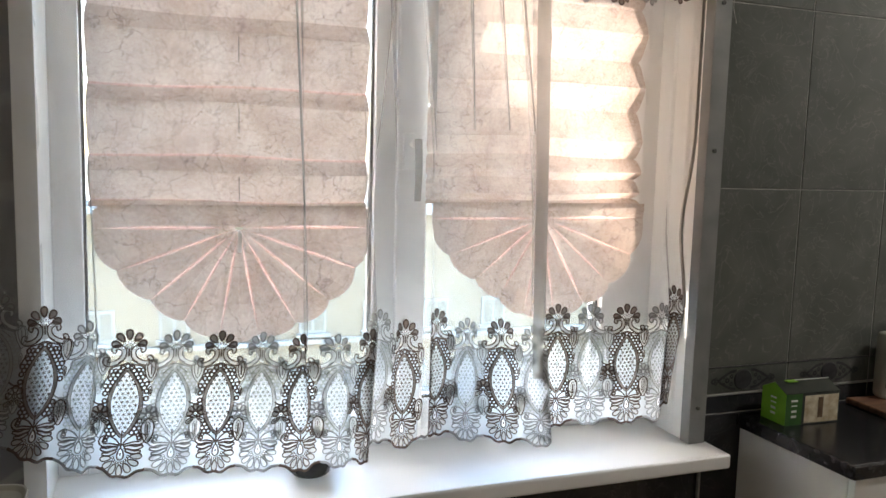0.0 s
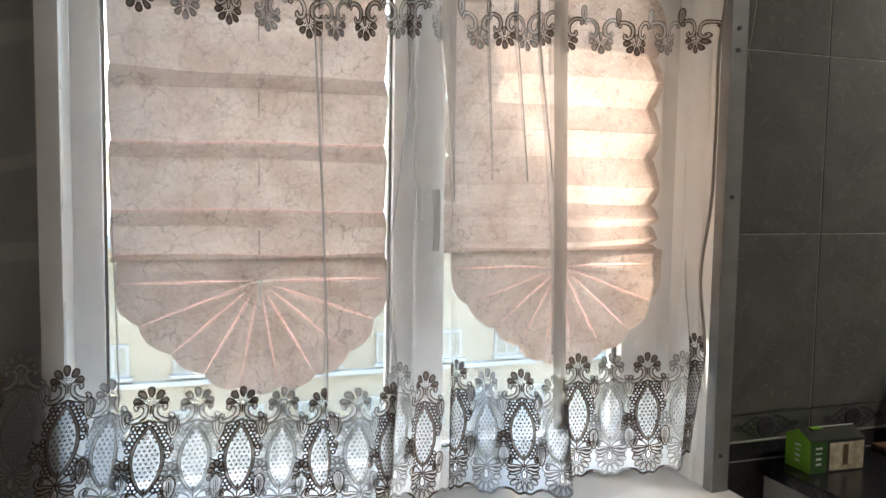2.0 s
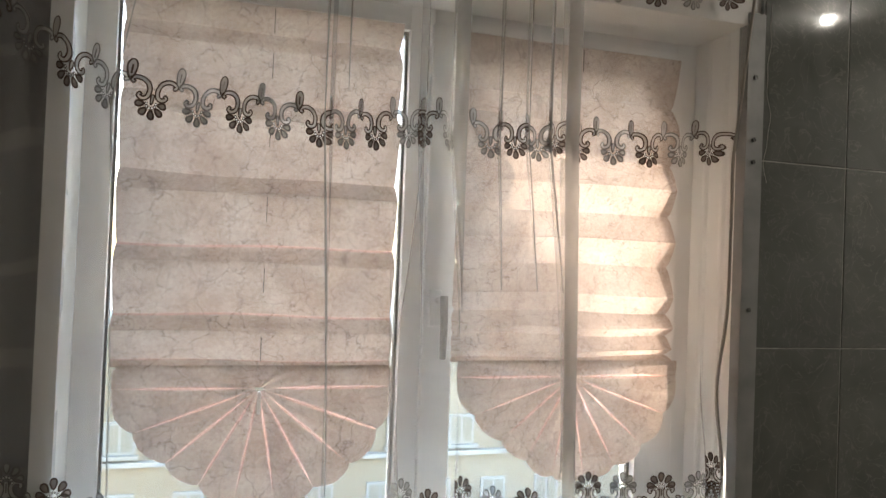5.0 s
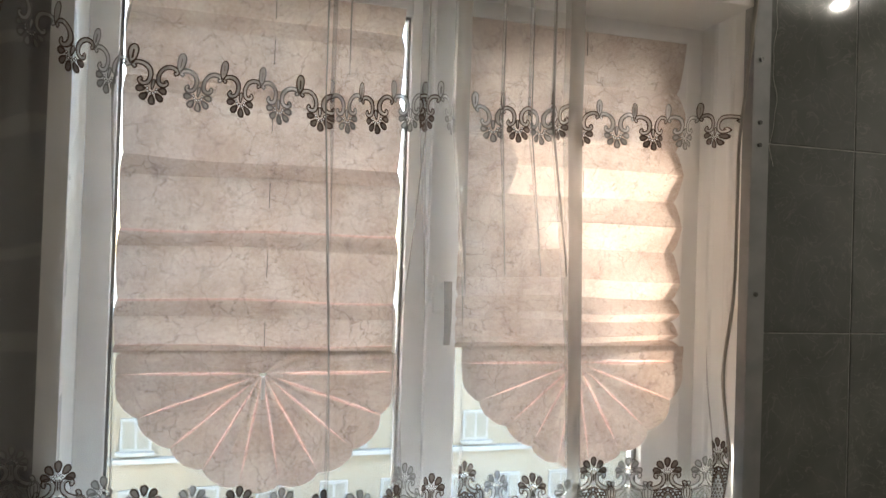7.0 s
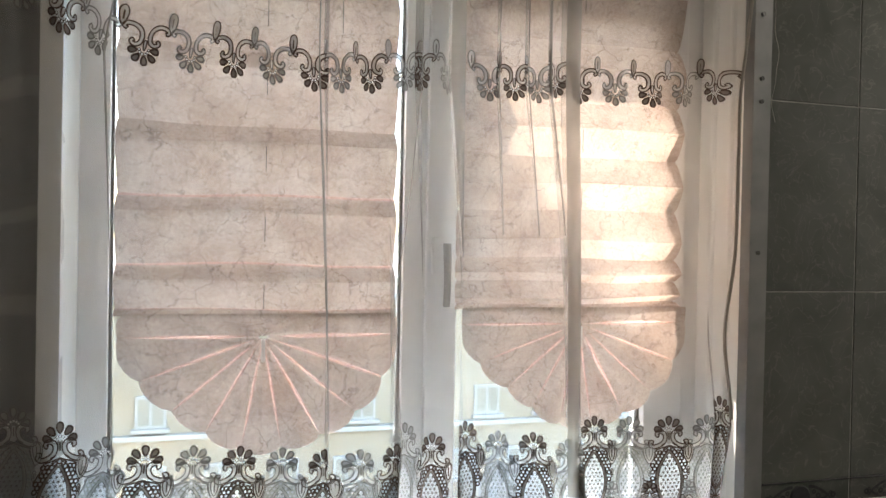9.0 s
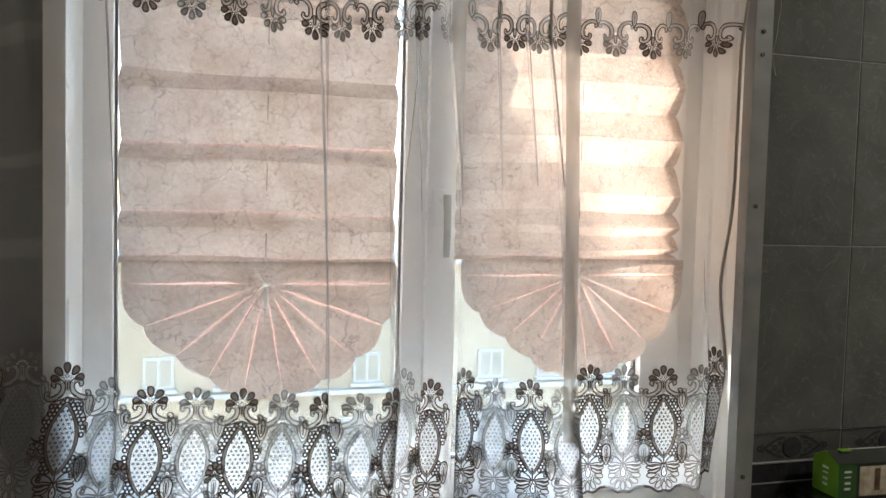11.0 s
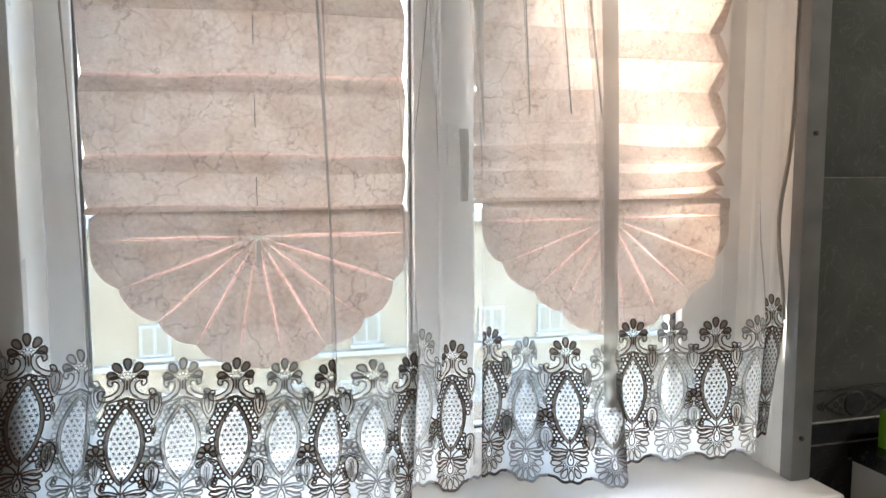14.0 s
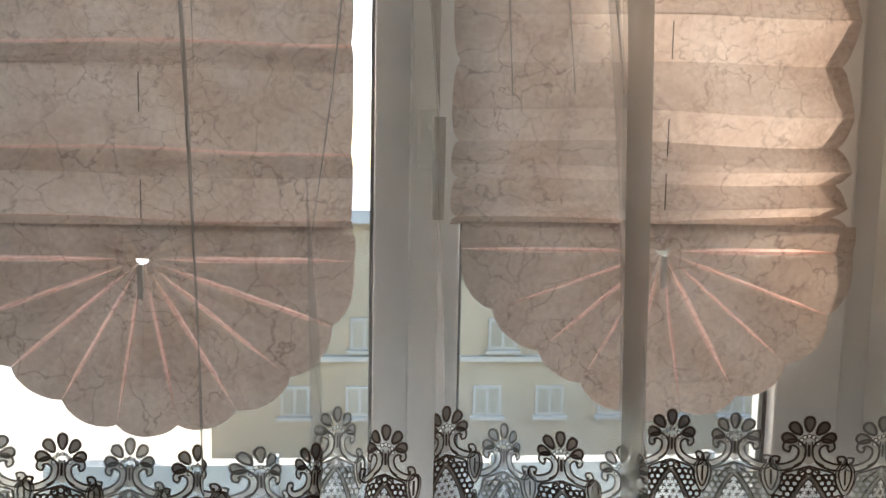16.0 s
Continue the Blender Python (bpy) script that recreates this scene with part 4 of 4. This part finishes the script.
def tea_box():
    """Carton with a gabled lid and printed panels."""
    L, D, H, G = 0.172, 0.088, 0.082, 0.022
    ob = thing("tea_carton", None, None, "bright green tea carton with a gabled lid on the worktop", "box")
    s = Shape()
    p = lambda x, y, z: (x, y, z)
    s.face([p(0, 0, 0), p(0, D, 0), p(0, D, H), p(0, D / 2, H + G), p(0, 0, H)][::-1])
    s.face([p(L, 0, 0), p(L, D, 0), p(L, D, H), p(L, D / 2, H + G), p(L, 0, H)], 2)
    s.face([p(0, 0, 0), p(0.052, 0, 0), p(0.052, 0, H), p(0, 0, H)], 1)
    s.face([p(0.052, 0, 0), p(L, 0, 0), p(L, 0, H), p(0.052, 0, H)], 2)
    s.face([p(0, D, 0), p(L, D, 0), p(L, D, H), p(0, D, H)][::-1], 2)
    s.face([p(0, 0, 0), p(L, 0, 0), p(L, D, 0), p(0, D, 0)][::-1], 2)
    part("carton_body", mesh_of("carton_body", s, [GREEN, GREEN_DARK, CARD_BLACK]), None, ob)
    for y0, name in ((0, "lid_flap"), (D, "lid_flap")):
        f = Shape()
        o = 0.0015
        f.face([p(0, y0, H + o), p(0.045, y0, H + o), p(0.045, D / 2, H + G + o), p(0, D / 2, H + G + o)], 0)
        f.face([p(0.045, y0, H + o), p(L, y0, H + o), p(L, D / 2, H + G + o), p(0.045, D / 2, H + G + o)], 1)
        part(name, mesh_of(name, f, [CARD_BLACK if y0 == 0 else GREEN, CARD_BLACK]), None, ob)
    part("green_tab", box(0.03, 0.06, D / 2 - 0.016, D / 2 + 0.002, H + G + 0.001, H + G + 0.003, 0.0005), GREEN, ob)
    part("lid_edge", box(0.06, L, D / 2 - 0.002, D / 2, H + G + 0.001, H + G + 0.003), CARD_WHITE, ob)
    part("picture_panel", box(0.060, L - 0.004, -0.0012, -0.0002, 0.004, H - 0.006), CARD_PHOTO, ob)
    part("picture_mark", box(0.102, 0.118, -0.0022, -0.0012, 0.016, H - 0.012, 0.0004), CARD_BROWN, ob)
    for i, (a, b, w) in enumerate(((0.062, 0.067, 0.020), (0.050, 0.053, 0.018), (0.034, 0.040, 0.016), (0.020, 0.026, 0.016))):
        part("print_bar", box(-0.0012, -0.0002, D / 2 - w / 2, D / 2 + w / 2, a, b), CARD_WHITE, ob)
        part("print_bar", box(0.026 - w / 2, 0.026 + w / 2, -0.0012, -0.0002, a, b), CARD_WHITE, ob)
    ob.matrix_world = pose(1.514, 1.534, TOPZ, 0, 0, -2)


tea_box()


def counter_gadget():
    ob = thing("kitchen_device", None, None, "ivory plastic kitchen device with a dark panel on a board", "appliance")
    part("casing", box(-0.07, 0.07, -0.025, 0.025, 0, 0.19, 0.018, 4), PLASTIC, ob)
    part("display_panel", box(-0.062, 0.062, -0.028, -0.0245, 0.035, 0.178, 0.001), SCREEN, ob)
    for i in range(3):
        part("print_bar", box(-0.03, 0.03, -0.0295, -0.0282, 0.07 + 0.03 * i, 0.074 + 0.03 * i), WHITE_LINE, ob)
    ob.matrix_world = pose(1.985, 1.60, TOPZ + 0.019, 0, 0, -12)
    b = thing("cutting_board", box(-0.15, 0.15, -0.10, 0.10, 0, 0.018, 0.006, 3), BOARD, "brown wooden cutting board lying on the worktop", "board")
    b.matrix_world = pose(1.98, 1.535, TOPZ, 0, 0, -4)


counter_gadget()


def corner_tray():
    """Tin tray lying on a high side table beside the window."""
    t = thing("side_table", None, None, "high white side table beside the window", "table")
    part("tabletop", box(-0.95, -0.225, 1.02, 1.515, 0.905, 0.932, 0.004), CABINET, t)
    for x in (-0.92, -0.255):
        for y in (1.05, 1.485):
            part("leg", box(x - 0.018, x + 0.018, y - 0.018, y + 0.018, 0, 0.905, 0.003), CABINET, t)
    ob = thing("tin_tray", None, None, "grey-beige tin tray with a white flower ornament on a table", "tray")
    wx, wy = 0.20, 0.15
    f = lambda v: math.copysign(abs(v) ** 0.22, v)
    pts = [(wx * f(math.cos(a)), wy * f(math.sin(a))) for a in (math.tau * i / 64 for i in range(64))]
    plate = Shape()
    plate.grid([[(x * k, y * k, z) for x, y in pts] for k, z in ((0.96, 0.0), (1.0, 0.012), (0.985, 0.0135), (0.95, 0.006))], close=True)
    plate.face([(x * 0.95, y * 0.95, 0.006) for x, y in pts]), plate.face([(x * 0.96, y * 0.96, 0.0) for x, y in reversed(pts)])
    part("plate", mesh_of("plate", plate, [TRAY]), None, ob)
    rim = Shape()
    rim.grid([[(x * k, y * k, z) for x, y in pts] for k, z in ((0.996, 0.0128), (0.990, 0.0152), (0.978, 0.0134))], close=True)
    part("white_rim", mesh_of("white_rim", rim, [WHITE_LINE]), None, ob)
    for cx, cy, r in ((0.135, 0.06, 0.034), (0.07, 0.02, 0.022), (-0.05, 0.05, 0.034)):
        for a in range(0, 360, 45):
            c, sn = math.cos(radians(a)), math.sin(radians(a))
            q = Shape()
            q.face([(cx + 0.006 * c, cy + 0.006 * sn, 0.0072), (cx + 0.6 * r * c - 0.003 * sn, cy + 0.6 * r * sn + 0.003 * c, 0.0072), (cx + r * c, cy + r * sn, 0.0072), (cx + 0.6 * r * c + 0.003 * sn, cy + 0.6 * r * sn - 0.003 * c, 0.0072)][::-1])
            part("painted_petal", mesh_of("painted_petal", q, [WHITE_LINE]), None, ob)
    ob.matrix_world = pose(-0.405, 1.352, 0.9325)


corner_tray()


# Out of view, placed by its glint in the tiles; strength fills the room
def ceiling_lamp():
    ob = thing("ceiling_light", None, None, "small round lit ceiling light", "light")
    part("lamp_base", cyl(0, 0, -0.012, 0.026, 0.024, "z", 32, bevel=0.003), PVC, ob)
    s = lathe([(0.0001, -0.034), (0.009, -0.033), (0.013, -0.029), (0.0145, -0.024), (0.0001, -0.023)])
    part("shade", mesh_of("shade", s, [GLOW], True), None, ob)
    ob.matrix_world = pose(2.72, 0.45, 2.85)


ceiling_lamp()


# ---- outside ----
def far_house(name, x0, x1, y, z0, z1, mat, wins, label):
    h = thing(name, None, None, label, "building")
    part("wall", box(x0, x1, y, y + 6, z0, z1), mat, h)
    part("eaves", box(x0 - 0.3, x1 + 0.3, y - 0.4, y + 6.4, z1, z1 + 0.2), ROOF, h)
    for x, z, w, hh in wins:
        f = part("window", box(x - w / 2, x + w / 2, y - 0.05, y + 0.02, z, z + hh, 0.01), PALE_WALL, h)
        n, b = 2, 0.045
        pw = (w - b * (n + 1)) / n
        for i in range(n):
            a = x - w / 2 + b + i * (pw + b)
            part("pane", box(a, a + pw, y - 0.06, y - 0.052, z + b, z + hh - b), DARK_GLASS, f)
        part("sill", box(x - w / 2 - 0.05, x + w / 2 + 0.05, y - 0.16, y - 0.05, z - 0.05, z), PALE_WALL, f)
    part("ledge", box(x0 - 0.05, x1 + 0.05, y - 0.14, y, -1.60, -1.52, 0.01), PALE_WALL, h, "white ledge along the facade")
    return h


far_house("yellow_house", -2.1, 14.0, 13.0, -3.2, 0.6, YELLOW, [(-0.79 + 1.02 * i, -2.50, 0.46, 0.48) for i in range(8)] + [(-0.80 + 1.10 * i, -1.42, 0.46, 0.50) for i in range(8)], "yellow rendered house with white-framed windows")


# Out of view: added so its steep gable casts the blinds' slanting shadow edge
def shade_house():
    h = thing("unseen_shade_house", None, None, "unseen pale gabled house added to shade part of the blinds", "building")
    y0, y1 = 7.84, 13.0
    part("wall", box(-12.2, -6.02, y0 + 0.3, y1, -3.2, 5.4), PALE_WALL, h)

    def pitched(name, mat, right, eave, ridge_x, slope, ya, yb, foot):
        q = Shape()
        rz, lx = eave + slope * (right - ridge_x), 2 * ridge_x - right
        a = [(right, foot), (right, eave), (ridge_x, rz), (lx, eave), (lx, foot)]
        q.face([(x, ya, z) for x, z in a]), q.face([(x, yb, z) for x, z in a][::-1])
        for (xa, za), (xb, zb) in zip(a, a[1:] + a[:1]):
            q.face([(xa, ya, za), (xa, yb, za), (xb, yb, zb), (xb, ya, zb)])
        part(name, mesh_of(name, q, [mat]), None, h)

    pitched("shadow_parapet", PALE_WALL, -4.87, 6.24, -8.8, 0.57 / 0.43, y0, y0 + 0.2, 5.4)
    pitched("roof", ROOF, -5.07, 5.5, -8.8, 0.62, y0 + 0.2, y1, 5.4)


shade_house()
thing("ground", box(-400, 400, OUT, 800, -3.4, -3.2), GROUND, "pale sunlit yard paving", "ground", kind="structure")


def yard_fence():
    f = thing("yard_fence", None, None, "pale rendered yard wall with grey posts", "fence")
    part("low_wall", box(-3.0, 14, 9.0, 9.2, -3.2, -1.75), PALE_WALL, f)
    for i in range(6):
        part("post", box(-0.65 + 2.4 * i, -0.53 + 2.4 * i, 8.9, 9.0, -3.2, -1.62, 0.01), POST, f)


yard_fence()


# ---- tiles beside the window ----
def tiles():
    """Wall tiles of the panel beside the window, piece by piece."""
    wall = bpy.data.objects["wall_north"]
    x_first, pitch = 1.634, 0.300
    xs = [XR + 0.044] + [x_first + pitch * i for i in range(7)]
    zs = [0.930, 1.002, 1.4755, 1.942, 2.408, 2.85]
    shared = {}

    def lay(x0, x1, z0, z1, mat, name, proud=0.0):
        g = 0.0016
        key = (round(x1 - x0, 4), round(z1 - z0, 4), mat.name)
        if key not in shared:
            bm = box(0, x1 - x0 - 2 * g, 0, 0.010, 0, z1 - z0 - 2 * g, 0.0012, 1)
            me = bpy.data.meshes.new(name)
            bm.to_mesh(me), bm.free()
            me.materials.append(mat)
            shared[key] = me
        o = new(name, shared[key])
        o.parent = wall
        o.location = (x0 + g, WALL + 0.001 - proud, z0 + g)
        return o

    for i in range(len(xs) - 1):
        for j in range(1, len(zs) - 1):
            lay(xs[i], xs[i + 1], zs[j], zs[j + 1], TILE, "tile")
        d = lay(xs[i], xs[i + 1], zs[0], zs[1], TILE, "border_tile")
        lay(xs[i], xs[i + 1], 0.9985, 1.0045, ORNAMENT, "pencil_tile", 0.003)
        lay(xs[i], xs[i + 1], 0.925, 0.931, ORNAMENT_GREY, "pencil_tile", 0.003)
        for z0, z1 in ((0.876, 0.925), (0.42, 0.876), (0.0, 0.42)):
            lay(xs[i], xs[i + 1], z0, z1, TILE_DARK, "dark_tile")
        cx, cz, y = (xs[i + 1] - pitch / 2), 0.9655, WALL + 0.0005
        orn = Shape()
        ring = lambda a, b, n=28: [(cx + a * math.cos(math.tau * k / n), cz + b * math.sin(math.tau * k / n)) for k in range(n)]
        orn.grid([[(px, y, pz) for px, pz in ring(0.030, 0.0285)], [(px, y - 0.003, pz) for px, pz in ring(0.027, 0.0255)]], close=True)
        orn.face([(px, y - 0.003, pz) for px, pz in reversed(ring(0.027, 0.0255))])
        for sgn in (1, -1):
            for w0, w1 in ((0.0285, 0.0235),):
                top = [(cx + sgn * (0.024 + 0.062 * t), cz + w0 * math.cos(t * 1.52), cz + w0 * math.cos(t * 1.52) - 0.0075) for t in np.linspace(0, 1, 12)]
                orn.grid([[(a, y - 0.0015, b) for a, b, c in top], [(a, y - 0.0015, c) for a, b, c in top]])
                orn.grid([[(a, y - 0.0015, 2 * cz - b) for a, b, c in top], [(a, y - 0.0015, 2 * cz - c) for a, b, c in top]])
            for a0, r0, rr in ((0.040, 0.0105, 0.0062), (0.040, -0.0105, 0.0062), (0.053, 0.0, 0.0075), (0.064, 0.009, 0.004), (0.064, -0.009, 0.004), (0.098, 0, 0.008), (0.090, 0.006, 0.005), (0.090, -0.006, 0.005)):
                q = [(cx + sgn * a0 + rr * math.cos(math.tau * k / 10), cz + r0 + rr * math.sin(math.tau * k / 10)) for k in range(10)]
                q2 = [(cx + sgn * a0 + (px - cx - sgn * a0) * 0.35, cz + r0 + (pz - cz - r0) * 0.35) for px, pz in q]
                orn.grid([[(px, y - 0.0018, pz) for px, pz in q], [(px, y - 0.0018, pz) for px, pz in q2]], close=True)
        o = new("ornament", mesh_of("ornament", orn, [ORNAMENT]))
        o.parent = d
        o.matrix_parent_inverse = d.matrix_basis.inverted()


tiles()
